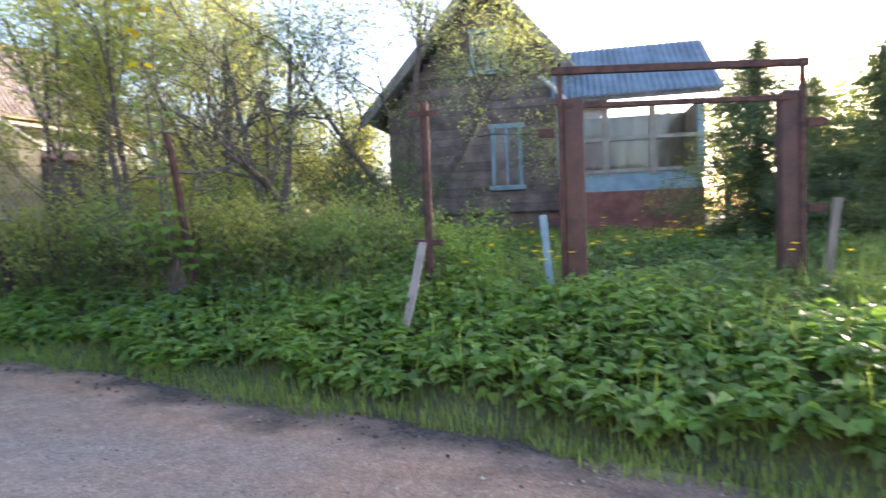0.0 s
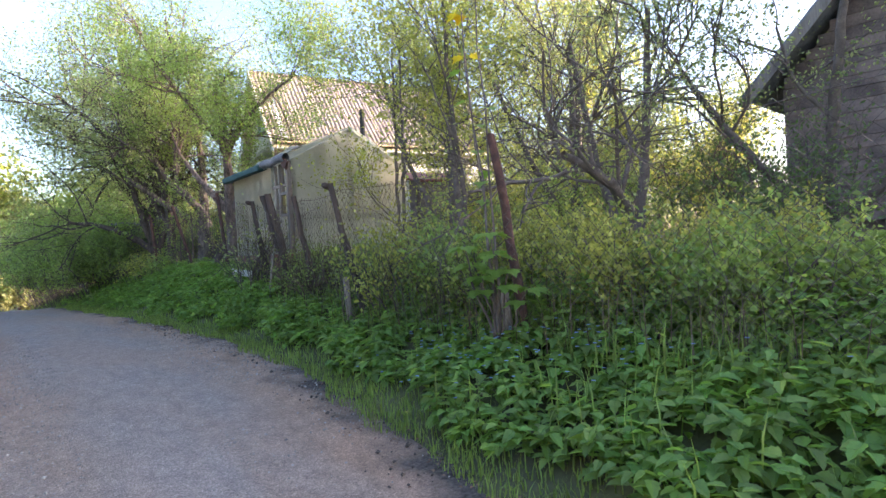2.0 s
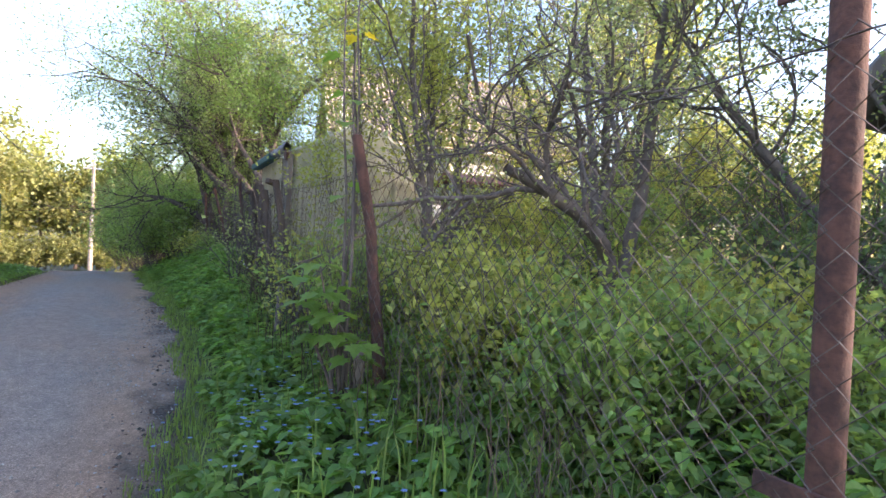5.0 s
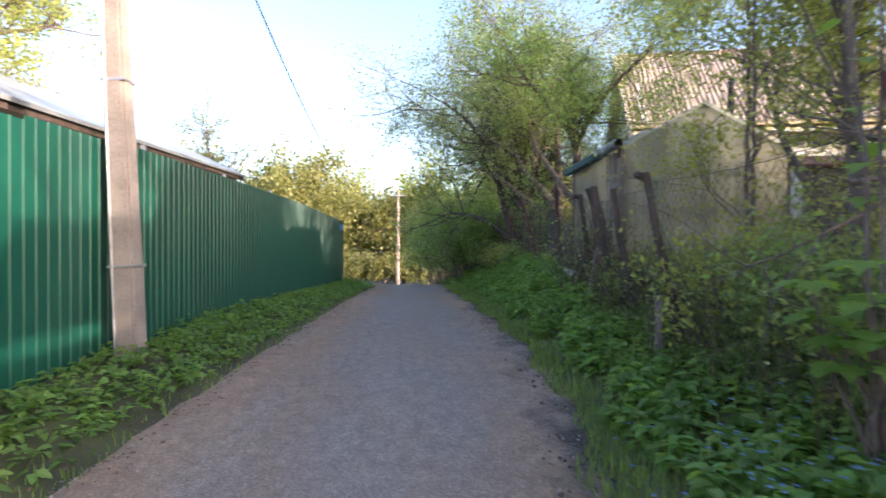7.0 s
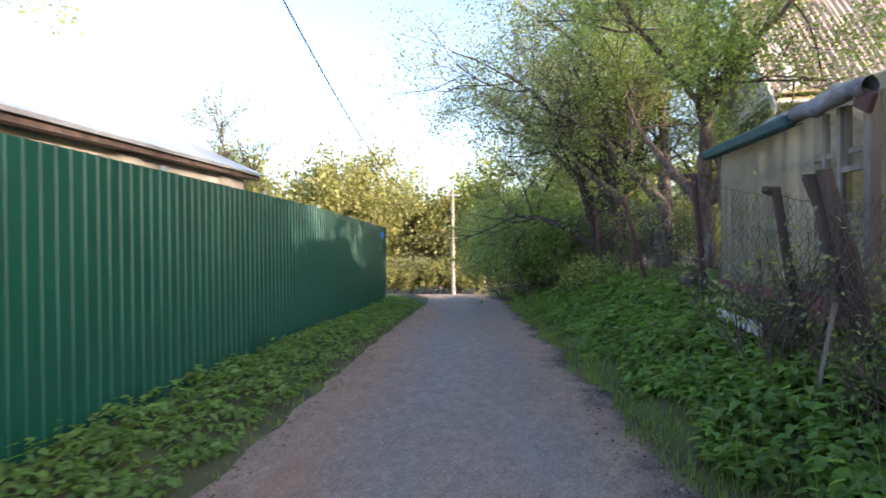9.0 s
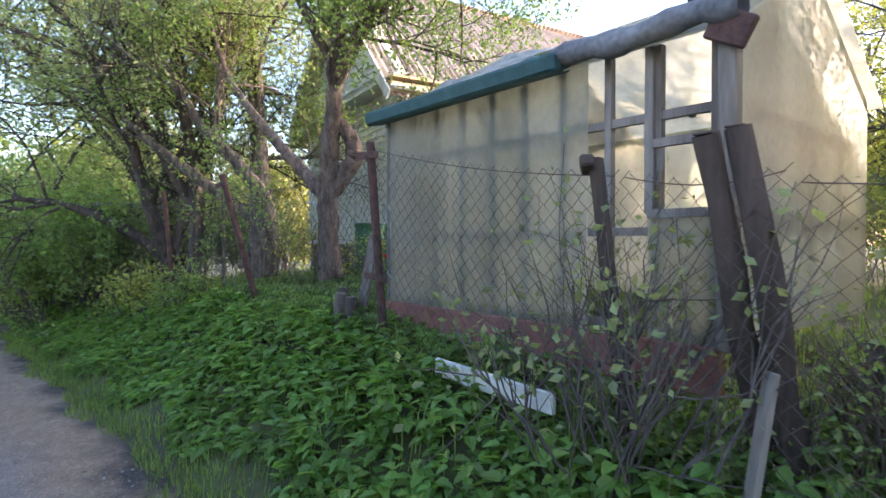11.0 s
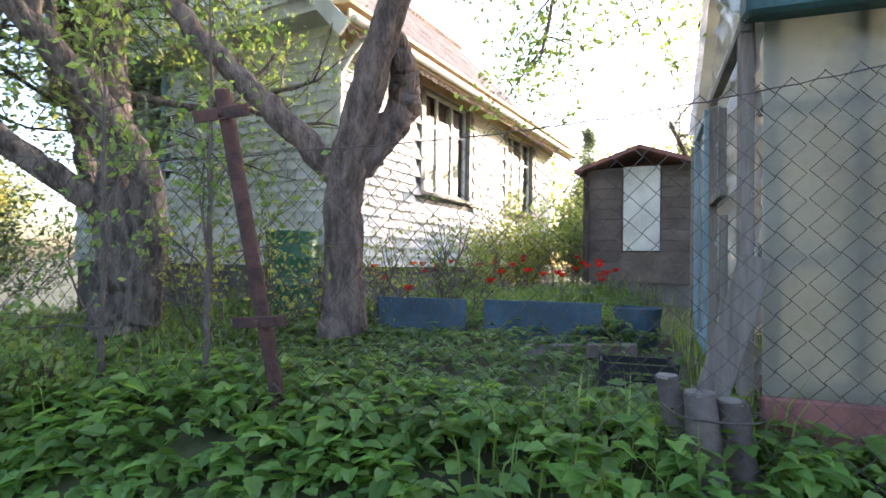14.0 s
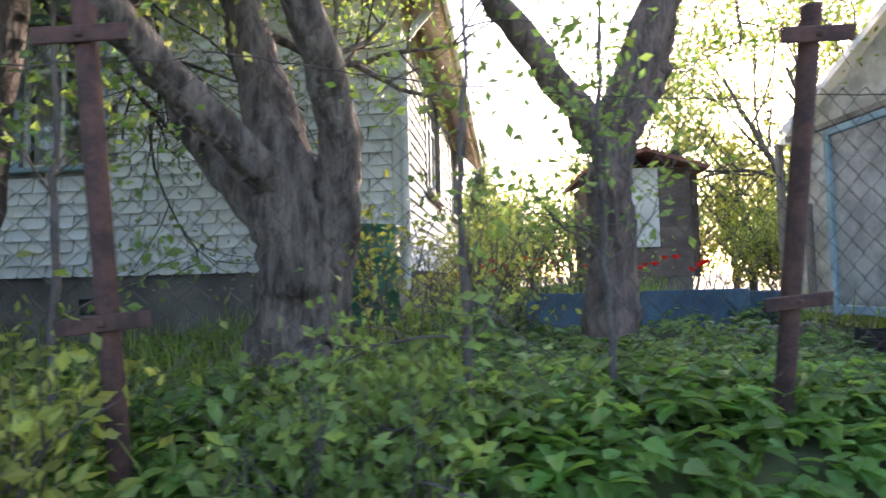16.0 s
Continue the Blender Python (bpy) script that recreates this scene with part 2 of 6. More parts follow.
M_SHEDWOOD = material("shed_boards", (0.17, 0.135, 0.115), (0.10, 0.08, 0.07), scale=3, fine=30, rough=0.9, bump=0.5, random=0.2)
M_GARAGEROOF = material("pale_metal_roof", (0.52, 0.55, 0.58), (0.40, 0.42, 0.45), scale=1.5, fine=30, rough=0.4, metal=0.4, bump=0.1)
M_GARAGEWALL = material("pale_plaster", (0.52, 0.49, 0.43), (0.36, 0.34, 0.3), scale=2, fine=30, rough=0.9, bump=0.3)
M_BLACK = material("black_cable", (0.02, 0.02, 0.02), (0.012, 0.012, 0.012), rough=0.6, bump=0)
M_BLUECAP = material("blue_plastic", (0.03, 0.22, 0.6), (0.02, 0.16, 0.5), rough=0.5, bump=0)
M_GATE = material("brown_painted_gate", (0.13, 0.065, 0.05), (0.07, 0.04, 0.033), scale=5, fine=50, rough=0.7, bump=0.4)
M_CURTAIN = material("curtain_cloth", (0.7, 0.66, 0.58), (0.5, 0.46, 0.4), scale=4, fine=60, rough=0.9, bump=0.3, stretch=(6, 6, 0.5))


def glass_material():
    m = bpy.data.materials.new("window_glass")
    m.use_nodes = True
    b = m.node_tree.nodes["Principled BSDF"]
    b.inputs["Base Color"].default_value = (0.9, 0.95, 0.95, 1)
    b.inputs["Roughness"].default_value = 0.03
    b.inputs["Transmission Weight"].default_value = 1.0
    b.inputs["IOR"].default_value = 1.45
    return m


M_GLASS = glass_material()

# ---- shared builders ----
rng = np.random.default_rng(7)


def part(name, bm, mat, parent=None, label="", smooth=False):
    """Links a bmesh as one mesh object, under a thing or part if one is given."""
    me = bpy.data.meshes.new(name)
    bm.normal_update()
    bm.to_mesh(me)
    bm.free()
    me.materials.append(mat)
    if smooth:
        me.polygons.foreach_set("use_smooth", [True] * len(me.polygons))
    ob = new(name, me)
    ob.parent = parent
    if label:
        ob["label"] = label
    return ob


def raw_mesh(name, verts, counts, loops, mat, parent=None, smooth=False):
    """A mesh from arrays: vertices, corners per face, corner indices."""
    me = bpy.data.meshes.new(name)
    verts = np.asarray(verts, dtype=np.float32)
    counts = np.asarray(counts, dtype=np.int32)
    loops = np.asarray(loops, dtype=np.int32)
    me.vertices.add(len(verts))
    me.vertices.foreach_set("co", verts.ravel())
    me.loops.add(len(loops))
    me.loops.foreach_set("vertex_index", loops)
    me.polygons.add(len(counts))
    starts = np.concatenate([[0], np.cumsum(counts)[:-1]]).astype(np.int32)
    me.polygons.foreach_set("loop_start", starts)
    me.polygons.foreach_set("loop_total", counts)
    me.polygons.foreach_set("use_smooth", np.full(len(counts), smooth, dtype=bool))
    me.update(calc_edges=True)
    me.materials.append(mat)
    ob = new(name, me)
    ob.parent = parent
    return ob


def empty(name, at, label, category, group="", turn=0):
    ob = new(name)
    ob.matrix_basis = pose(*at, 0, 0, turn)
    return tagged(ob, label, category, group)


def add_box(bm, c, s, rot=None, bevel=0.0):
    m = Matrix.Translation(c) @ (rot or Matrix()) @ Matrix.Diagonal((*s, 1))
    r = bmesh.ops.create_cube(bm, size=1.0, matrix=m)
    if bevel:
        vs = set(r["verts"])
        es = [e for e in bm.edges if e.verts[0] in vs and e.verts[1] in vs]
        bmesh.ops.bevel(bm, geom=es, offset=bevel, segments=1, affect="EDGES")
    return bm


def solid(bm, thickness):
    """Gives an open sheet its thickness."""
    bm.normal_update()
    bmesh.ops.solidify(bm, geom=bm.faces[:], thickness=thickness)


def box(c, s, rot=None, bevel=0.0):
    return add_box(bmesh.new(), c, s, rot, bevel)


def unit(v):
    return v / np.maximum(np.linalg.norm(v, axis=-1, keepdims=True), 1e-9)


class Wood:
    """Gathers tapered tubes and joins them into one mesh."""

    def __init__(self):
        self.v, self.f, self.n = [], [], 0

    def tube(self, pts, radii, sides=6, rough=0.0):
        pts = np.asarray(pts, dtype=float)
        k = len(pts)
        d = unit(np.gradient(pts, axis=0))
        ref = np.tile(np.array([0.0, 0.0, 1.0]), (k, 1))
        ref[np.abs(d[:, 2]) > 0.9] = (1.0, 0.0, 0.0)
        if abs(d[0, 2]) > 0.7:
            ref[:] = (1.0, 0.0, 0.0)
        a = unit(np.cross(d, ref))
        for s in range(1, k):
            c = a[s - 1] - d[s] * float(a[s - 1] @ d[s])
            a[s] = c / max(float(np.linalg.norm(c)), 1e-9)
        b = np.cross(d, a)
        ang = np.linspace(0, 2 * np.pi, sides, endpoint=False)
        r = np.asarray(radii, dtype=float)[:, None]
        if rough:
            r = r * (1 + rng.normal(0, rough, (k, sides)))
        ring = pts[:, None] + a[:, None] * (np.cos(ang)[None, :] * r)[..., None] + b[:, None] * (np.sin(ang)[None, :] * r)[..., None]
        i = np.arange(k - 1)[:, None] * sides
        j = np.arange(sides)[None, :]
        j2 = (j + 1) % sides
        q = np.stack([i + j, i + j2, i + sides + j2, i + sides + j], axis=-1).reshape(-1, 4) + self.n
        self.v.append(ring.reshape(-1, 3))
        self.f.append(q)
        self.n += k * sides

    def make(self, name, mat, parent=None, smooth=True):
        v, f = np.concatenate(self.v), np.concatenate(self.f)
        return raw_mesh(name, v, np.full(len(f), 4), f.ravel(), mat, parent, smooth)


def leaf_arrays(c, d, up, length, width, fold=0.25):
    """Leaves of two folded quads each: six corners, pointed at the tip."""
    c, d = np.asarray(c), unit(np.asarray(d))
    side = unit(np.cross(d, up))
    nrm = np.cross(side, d)
    L, W = np.asarray(length)[:, None], np.asarray(width)[:, None]
    lift = nrm * W * fold
    v = np.stack([c, c + d * L * 0.3 + side * W * 0.5 + lift, c + d * L * 0.68 + side * W * 0.38 + lift, c + d * L - nrm * L * 0.12,
                  c + d * L * 0.68 - side * W * 0.38 + lift, c + d * L * 0.3 - side * W * 0.5 + lift], axis=1)
    n = len(c)
    base = np.arange(n)[:, None] * 6
    q = np.concatenate([base + np.array([[0, 1, 2, 3]]), base + np.array([[0, 3, 4, 5]])], axis=1).reshape(-1, 4)
    return v.reshape(-1, 3), q


def leaves(name, c, d, up, length, width, mat, parent=None, fold=0.25):
    v, q = leaf_arrays(c, d, up, length, width, fold)
    return raw_mesh(name, v, np.full(len(q), 4), q.ravel(), mat, parent)


def toothed_leaves(name, c, d, up, length, width, mat):
    """Broad herb leaves with a folded midrib and four coarse teeth a side."""
    c, d = np.asarray(c), unit(np.asarray(d))
    n = len(c)
    up = unit(np.asarray(up) + rng.normal(0, 0.22, (n, 3)))
    side = unit(np.cross(d, up))
    nrm = np.cross(side, d)
    L, W = np.asarray(length)[:, None], np.asarray(width)[:, None]
    rim = ((0.10, 0.30), (0.26, 0.50), (0.33, 0.40), (0.55, 0.44), (0.60, 0.31), (0.80, 0.24))
    out = [c]
    for sg in (1, -1):
        for f, w in rim:
            out.append(c + d * L * f + side * W * w * sg + nrm * W * (0.20 * w / 0.5) - nrm * L * 0.16 * f * f)
    out.append(c + d * L - nrm * L * 0.18)
    out.append(c + d * L * 0.45 - nrm * L * 0.03)
    v = np.stack(out, axis=1).reshape(-1, 3)
    base = np.arange(n)[:, None] * 15
    fan = []
    ring = [0, 1, 2, 3, 4, 5, 6, 13, 12, 11, 10, 9, 8, 7]
    for a in range(14):
        fan += [14, ring[(a + 1) % 14], ring[a]]
    f = (base + np.array([fan])).reshape(-1, 3)
    return raw_mesh(name, v, np.full(len(f), 3), f.ravel(), mat)


def small_leaves(name, c, length, mat, parent=None, wide=0.55):
    """Leaves of two triangles, turned at random, for crowns."""
    c = np.asarray(c)
    n = len(c)
    d = unit(rng.normal(0, 1, (n, 3)) + (0, 0, 0.15))
    s = unit(np.cross(d, rng.normal(0, 1, (n, 3))))
    nr = np.cross(d, s)
    L = (length * rng.uniform(0.6, 1.3, n))[:, None]
    v = np.stack([c, c + d * L * 0.5 + s * L * wide * 0.5 + nr * L * 0.08, c + d * L, c + d * L * 0.5 - s * L * wide * 0.5 + nr * L * 0.08], axis=1).reshape(-1, 3)
    b = np.arange(n)[:, None] * 4
    f = np.concatenate([b + np.array([[0, 1, 2]]), b + np.array([[0, 2, 3]])], axis=1)
    return raw_mesh(name, v, np.full(n * 2, 3), f.ravel(), mat, parent)


# ---- the lie of the land ----
def zroad(y):
    return np.interp(y, [-30, 0, 3, 8, 15, 25, 41, 55, 200], [-0.3, 0.0, 0.02, 0.18, 0.15, -0.1, -1.45, -2.3, -3.0])


def edge_right(y):
    return np.interp(y, [-14, -6, -2.5, -1, 0, 1, 3, 5, 7, 10, 19, 25, 41, 48], [-9, -1.5, 1.8, 2.75, 3.07, 3.4, 3.9, 4.4, 4.7, 4.9, 4.95, 5.05, 5.5, 8.0])


def edge_left(y):
    return np.interp(y, [-14, -6, -2, 0, 2, 3.5, 5, 8, 12, 18.5, 25, 41, 48], [-14, -6, -2.5, -1.5, -0.2, 0.6, 1.1, 1.35, 1.6, 1.95, 2.35, 1.6, -2.0])


def ground(x, y):
    """Height of the ground: the lane, its verges, the bank and the gardens behind."""
    x, y = np.asarray(x, dtype=float), np.asarray(y, dtype=float)
    z = zroad(y)
    hb = np.interp(y, [-12, -3, 1, 4, 7, 10, 13, 17, 25, 41, 50], [0.1, 0.35, 0.42, 0.5, 0.5, 0.7, 0.95, 1.0, 0.6, 0.5, 0.2])
    dr = x - edge_right(y)
    s = np.clip(dr / 1.7, 0, 1)
    z = z + hb * s * s * (3 - 2 * s) + 0.07 * np.clip(dr - 1.7, 0, 5) * np.clip((30 - y) / 10, 0, 1)
    dl = edge_left(y) - x
    s = np.clip(dl / 0.9, 0, 1)
    z = z + 0.2 * s * s * (3 - 2 * s)
    return z


def gz(x, y):
    return float(ground(x, y))


def axis(lo, hi, step, far):
    near = np.arange(lo, hi + step, step)
    out = np.geomspace(step * 2, far, 26)
    return np.concatenate([(lo - out)[::-1], near, hi + out])


gx, gy = axis(-4, 20, 0.2, 900), axis(-8, 30, 0.25, 900)
X, Y = np.meshgrid(gx, gy)
Z = ground(X, Y)
Z += 0.02 * np.sin(X * 5.1 + Y * 2.3) * np.sin(Y * 4.3 - X * 1.7) * ((X > edge_right(Y) + 0.2) | (X < edge_left(Y) - 0.2))
on_road = (X < edge_right(Y) + 0.05) & (X > edge_left(Y) - 0.05)
Z -= 0.03 * on_road
nx, ny = len(gx), len(gy)
i = (np.arange(ny - 1)[:, None] * nx + np.arange(nx - 1)[None, :]).ravel()
quads = np.stack([i, i + 1, i + nx + 1, i + nx], axis=1)
g = raw_mesh("ground", np.stack([X.ravel(), Y.ravel(), Z.ravel()], axis=1), np.full(len(quads), 4), quads.ravel(), M_SOIL, smooth=True)
tagged(g, "dark garden soil and short grass beside the lane", "ground", kind="structure")

ry = np.concatenate([np.arange(-14, 26, 0.2), np.arange(26, 49, 1.0)])
rv, cols = [], 29
for yy in ry:
    a, b = float(edge_left(yy)), float(edge_right(yy)) + 0.14
    for k in range(cols):
        u = k / (cols - 1)
        x = a + (b - a) * u + (0.10 * noise.noise((yy * 1.7, u * 9, 3)) if k in (0, cols - 1) else 0)
        rut = 0.02 * math.cos((u - 0.5) * 4 * math.pi) * (1 if 0 < k < cols - 1 else 0)
        crown = -0.06 * (2 * u - 1) ** 4
        rv.append((x, yy, float(zroad(yy)) + 0.015 + rut + crown * 0.5 + 0.012 * noise.noise((x * 2, yy * 2, 0))))
i = (np.arange(len(ry) - 1)[:, None] * cols + np.arange(cols - 1)[None, :]).ravel()
quads = np.stack([i, i + 1, i + cols + 1, i + cols], axis=1)
road = raw_mesh("road", rv, np.full(len(quads), 4), quads.ravel(), M_ROAD, smooth=True)
across = road.data.attributes.new("across", "FLOAT", "POINT")
across.data.foreach_set("value", np.tile(np.linspace(-1, 1, cols), len(ry)).astype(np.float32))
tagged(road, "grey packed gravel lane with two faint wheel tracks", "road", kind="structure")

# ---- green sheet fence ----


def fence_x(y):
    return 0.02 + (y - 6.2) * 0.062


def corrugated(width, height, pitch, depth, name, mat, parent, top=0.0):
    """A trapezoid-profiled sheet in the local x-z plane, with a little thickness."""
    xs, ds = [], []
    n = int(round(width / pitch))
    for k in range(n):
        for f, d in ((0.0, 0), (0.76, 0), (0.82, 1), (0.94, 1)):
            xs.append((k + f) * width / n)
            ds.append(d * depth)
    xs.append(width)
    ds.append(0)
    bm = bmesh.new()
    rows = []
    for z in (0.0, height):
        rows.append([bm.verts.new((x, -d, z)) for x, d in zip(xs, ds)])
    for a in range(len(xs) - 1):
        bm.faces.new((rows[0][a], rows[0][a + 1], rows[1][a + 1], rows[1][a]))
    solid(bm, 0.003)
    return part(name, bm, mat, parent)


sheet_fence = empty("sheet_fence", (fence_x(3), 3.0, 0), "tall green profiled steel sheet fence along the lane", "fence")
tilt = math.degrees(math.atan(0.062))
first = None
yy, count = 0.0, 0
while yy < 20.0:
    zz = gz(fence_x(3 + yy), 3 + yy) - 0.02
    if first is None:
        first = corrugated(1.20, 2.30, 0.15, 0.016, "sheet", M_FENCE, sheet_fence)
        ob = first
    else:
        ob = new("sheet", first.data)
        ob.parent = sheet_fence
    ob.matrix_basis = pose(0.062 * yy + 0.004 * (count % 2), yy, zz, 0, 0, 90 - tilt)
    count += 1
    yy += 1.19
for k in range(8):
    y = 0.4 + k * 2.6
    part("post", box((0.062 * y - 0.06, y, gz(0, 3 + y) + 1.15), (0.05, 0.05, 2.4)), M_STEEL, sheet_fence)
cap = part("marker_box", box((0.062 * yy - 0.02, yy - 0.75, gz(1, 22) + 2.02), (0.12, 0.22, 0.2), bevel=0.015), M_BLUECAP, sheet_fence, "small blue plastic box on the fence end")

# ---- concrete pole and its cable ----
utility_pole = empty("utility_pole", (0.42, 7.66, gz(0.42, 7.66) - 0.1), "weathered grey concrete utility pole with a steel conduit", "utility pole", turn=-4)
utility_pole.matrix_basis = pose(0.40, 7.66, gz(0.42, 7.66) - 0.1, 0, -2.6, -4)
bm = bmesh.new()
bmesh.ops.create_cone(bm, cap_ends=True, segments=4, radius1=0.175, radius2=0.11, depth=8.5, matrix=Matrix.Translation((0, 0, 4.25)) @ Matrix.Rotation(radians(45), 4, "Z"))
bmesh.ops.bevel(bm, geom=[e for e in bm.edges if abs(e.verts[0].co.z - e.verts[1].co.z) > 4], offset=0.03, segments=2, affect="EDGES")
part("shaft", bm, M_CONC, utility_pole)
w = Wood()
w.tube([(-0.085, -0.135, 0.15), (-0.08, -0.13, 1.5), (-0.07, -0.12, 3.0), (-0.06, -0.11, 4.2)], [0.016] * 4, 8)
w.make("conduit", M_STEEL, utility_pole)
for z in (1.05, 2.95, 3.9):
    k = 0.124 - 0.0054 * z
    bm = bmesh.new()
    for c, s in (((0, -k - 0.004, 0), (2 * k + 0.03, 0.008, 0.03)), ((0, k + 0.004, 0), (2 * k + 0.03, 0.008, 0.03)), ((k + 0.004, 0, 0), (0.008, 2 * k, 0.03)), ((-k - 0.004, 0, 0), (0.008, 2 * k, 0.03))):
        add_box(bm, (c[0], c[1], z), s)
    part("clamp", bm, M_STEEL, utility_pole)


def cable(name, a, b, sag, r=0.018):
    w = Wood()
    a, b = np.array(a), np.array(b)
    t = np.linspace(0, 1, 30)[:, None]
    p = a + (b - a) * t
    p[:, 2] -= (4 * sag * t * (1 - t))[:, 0]
    w.tube(p, [r] * 30, 6)
    return w.make(name, M_BLACK)


tagged(cable("power_cable", (0.05, 7.7, 8.1), (0.8, 45.0, 6.0), 2.0), "black overhead power cable sagging above the lane", "cable")
far_pole = empty("utility_pole", (3.2, 45.7, gz(3.2, 45.7)), "pale concrete utility pole before the woods", "utility pole")
bm = bmesh.new()
bmesh.ops.create_cone(bm, cap_ends=True, segments=8, radius1=0.15, radius2=0.10, depth=7.6, matrix=Matrix.Translation((0, 0, 3.8)))
part("shaft", bm, M_CONC, far_pole)
part("crossarm", box((0, 0, 7.2), (1.2, 0.08, 0.08)), M_STEEL, far_pole)

# ---- long low building behind the sheet fence ----
garage = empty("outbuilding", (-1.9, -2.0, 0.0), "long low pale outbuilding with a light metal roof", "building")
garage.matrix_basis = pose(-1.9, -2.0, -0.46, 1.9, 0, 0)
part("wall", box((-2.6, 10.6, 1.65), (5.2, 21.2, 3.3)), M_GARAGEWALL, garage)
for k in range(6):
    part("pilaster", box((0.04, 1.5 + k * 3.7, 1.65), (0.10, 0.5, 3.2)), M_GARAGEWALL, garage)
part("eaves_board", box((0.28, 10.6, 3.36), (0.05, 21.8, 0.16)), M_DARKWOOD, garage)
part("soffit", box((0.12, 10.6, 3.32), (0.36, 21.8, 0.03)), M_OLDWOOD, garage)
part("roof", box((-2.3, 10.6, 4.62), (5.9, 22.0, 0.06), Matrix.Rotation(radians(24.5), 4, "Y")), M_GARAGEROOF, garage)

# ---- greenhouse ----
GH = pose(6.62, 10.05, 0, 0, 0, -4.6)
greenhouse = new("greenhouse")
greenhouse.matrix_basis = GH
tagged(greenhouse, "small timber greenhouse clad in cloudy plastic sheet", "greenhouse")
GB, GE, GR, GW, GL = 1.38, 3.06, 3.74, 2.55, 3.06


def gable_sheet(name, y, mat):
    bm = bmesh.new()
    vs = [bm.verts.new(c) for c in ((0, y, GB), (GW, y, GB), (GW, y, GE), (GW / 2, y, GR), (0, y, GE))]
    bm.faces.new(vs)
    solid(bm, 0.008)
    return part(name, bm, mat, greenhouse)


part("street_wall", box((0.0, GL / 2 + 0.42, (GB + GE) / 2), (0.008, GL - 0.86, GE - GB)), M_FILM, greenhouse, "cloudy plastic sheet wall")
part("back_wall", box((GW, GL / 2, (GB + GE) / 2), (0.008, GL, GE - GB)), M_FILM, greenhouse)
gable_sheet("gable_wall", 0.0, M_FILM)
for k in range(10):
    y = 0.06 + k * (GL - 0.12) / 9
    part("stud", box((0.035, y, (GB + GE) / 2), (0.05, 0.045, GE - GB)), M_OLDWOOD, greenhouse)
for z in (GB + 0.06, GB + 0.62, GB + 1.28):
    part("rail", box((0.04, GL / 2, z), (0.04, GL, 0.05)), M_OLDWOOD, greenhouse)
for k in range(5):
    x = 0.06 + k * (GW - 0.12) / 4
    h = GE + (GR - GE) * (1 - abs(x - GW / 2) / (GW / 2))
    part("stud", box((x, 0.035, (GB + h) / 2), (0.045, 0.05, h - GB)), M_OLDWOOD, greenhouse)
for z in (GB + 0.7, GB + 1.3):
    part("rail", box((GW / 2, 0.04, z), (GW, 0.04, 0.05)), M_OLDWOOD, greenhouse)
part("corner_post", box((-0.03, -0.03, (GB + GE) / 2), (0.09, 0.09, GE - GB), bevel=0.008), M_OLDWOOD, greenhouse)
# open glazed bay beside the corner post
part("window_frame", box((0.0, 0.42, GB + 1.2), (0.05, 0.05, 0.95)), M_OLDWOOD, greenhouse)
part("window_bar", box((0.0, 0.22, GB + 1.12), (0.045, 0.42, 0.05)), M_OLDWOOD, greenhouse)
part("window_bar", box((0.0, 0.22, GB + 0.72), (0.045, 0.42, 0.05)), M_OLDWOOD, greenhouse)
part("lower_board", box((0.0, 0.22, GB + 0.35), (0.012, 0.42, 0.7)), M_FILM, greenhouse)
part("pane", box((0.0, 0.22, GB + 0.92), (0.005, 0.36, 0.36)), M_GLASS, greenhouse)
pitch = math.atan2(GR - GE, GW / 2)
for s in (-1, 1):
    c = (GW / 2 + s * GW / 4 * 1.06, GL / 2, (GE + GR) / 2 + 0.02 - 0.02)
    part("roof_sheet", box(c, (GW / 2 / math.cos(pitch) * 1.1, GL + 0.16, 0.012), Matrix.Rotation(s * pitch, 4, "Y")), M_FILM, greenhouse)
part("roof_edge", box((-0.13, GL * 0.67, GE + 0.015), (0.20, GL * 0.72, 0.12), Matrix.Rotation(-0.18, 4, "Y"), bevel=0.02), M_TEAL, greenhouse, "teal roofing felt edge")
w = Wood()
pts = np.array([(-0.10, y, GE + 0.05 + 0.015 * math.sin(y * 9)) for y in np.linspace(-0.12, 1.3, 16)])
w.tube(pts, 0.075 + 0.012 * np.sin(np.arange(16) * 1.9), 9, 0.12)
w.make("roof_roll", M_ROOFFELT, greenhouse)
part("bracket", box((-0.1, -0.06, GE - 0.06), (0.05, 0.22, 0.16), Matrix.Rotation(0.5, 4, "X"), bevel=0.01), M_RUST, greenhouse)
part("base_board", box((-0.03, GL / 2, GB - 0.12), (0.06, GL, 0.26), bevel=0.01), M_BRICK, greenhouse, "rusty red base plank")
# end towards the white house: crinkled film, door and small frames
bm = bmesh.new()
nxs, nzs = 44, 32
grid = []
for a in range(nxs + 1):
    x = GW * a / nxs
    h = GE + (GR - GE) * (1 - abs(x - GW / 2) / (GW / 2))
    grid.append([bm.verts.new((x, GL + 0.07 * noise.noise((x * 4, b * 0.5, 1)) + 0.05 * noise.noise((x * 11, b * 1.5, 5)), GB + (h - GB) * b / nzs)) for b in range(nzs + 1)])
for a in range(nxs):
    for b in range(nzs):
        bm.faces.new((grid[a][b], grid[a + 1][b], grid[a + 1][b + 1], grid[a][b + 1]))
part("film_wall", bm, M_PLASTIC, greenhouse, "crinkled clear plastic film", smooth=True)
bm = bmesh.new()
grid = []
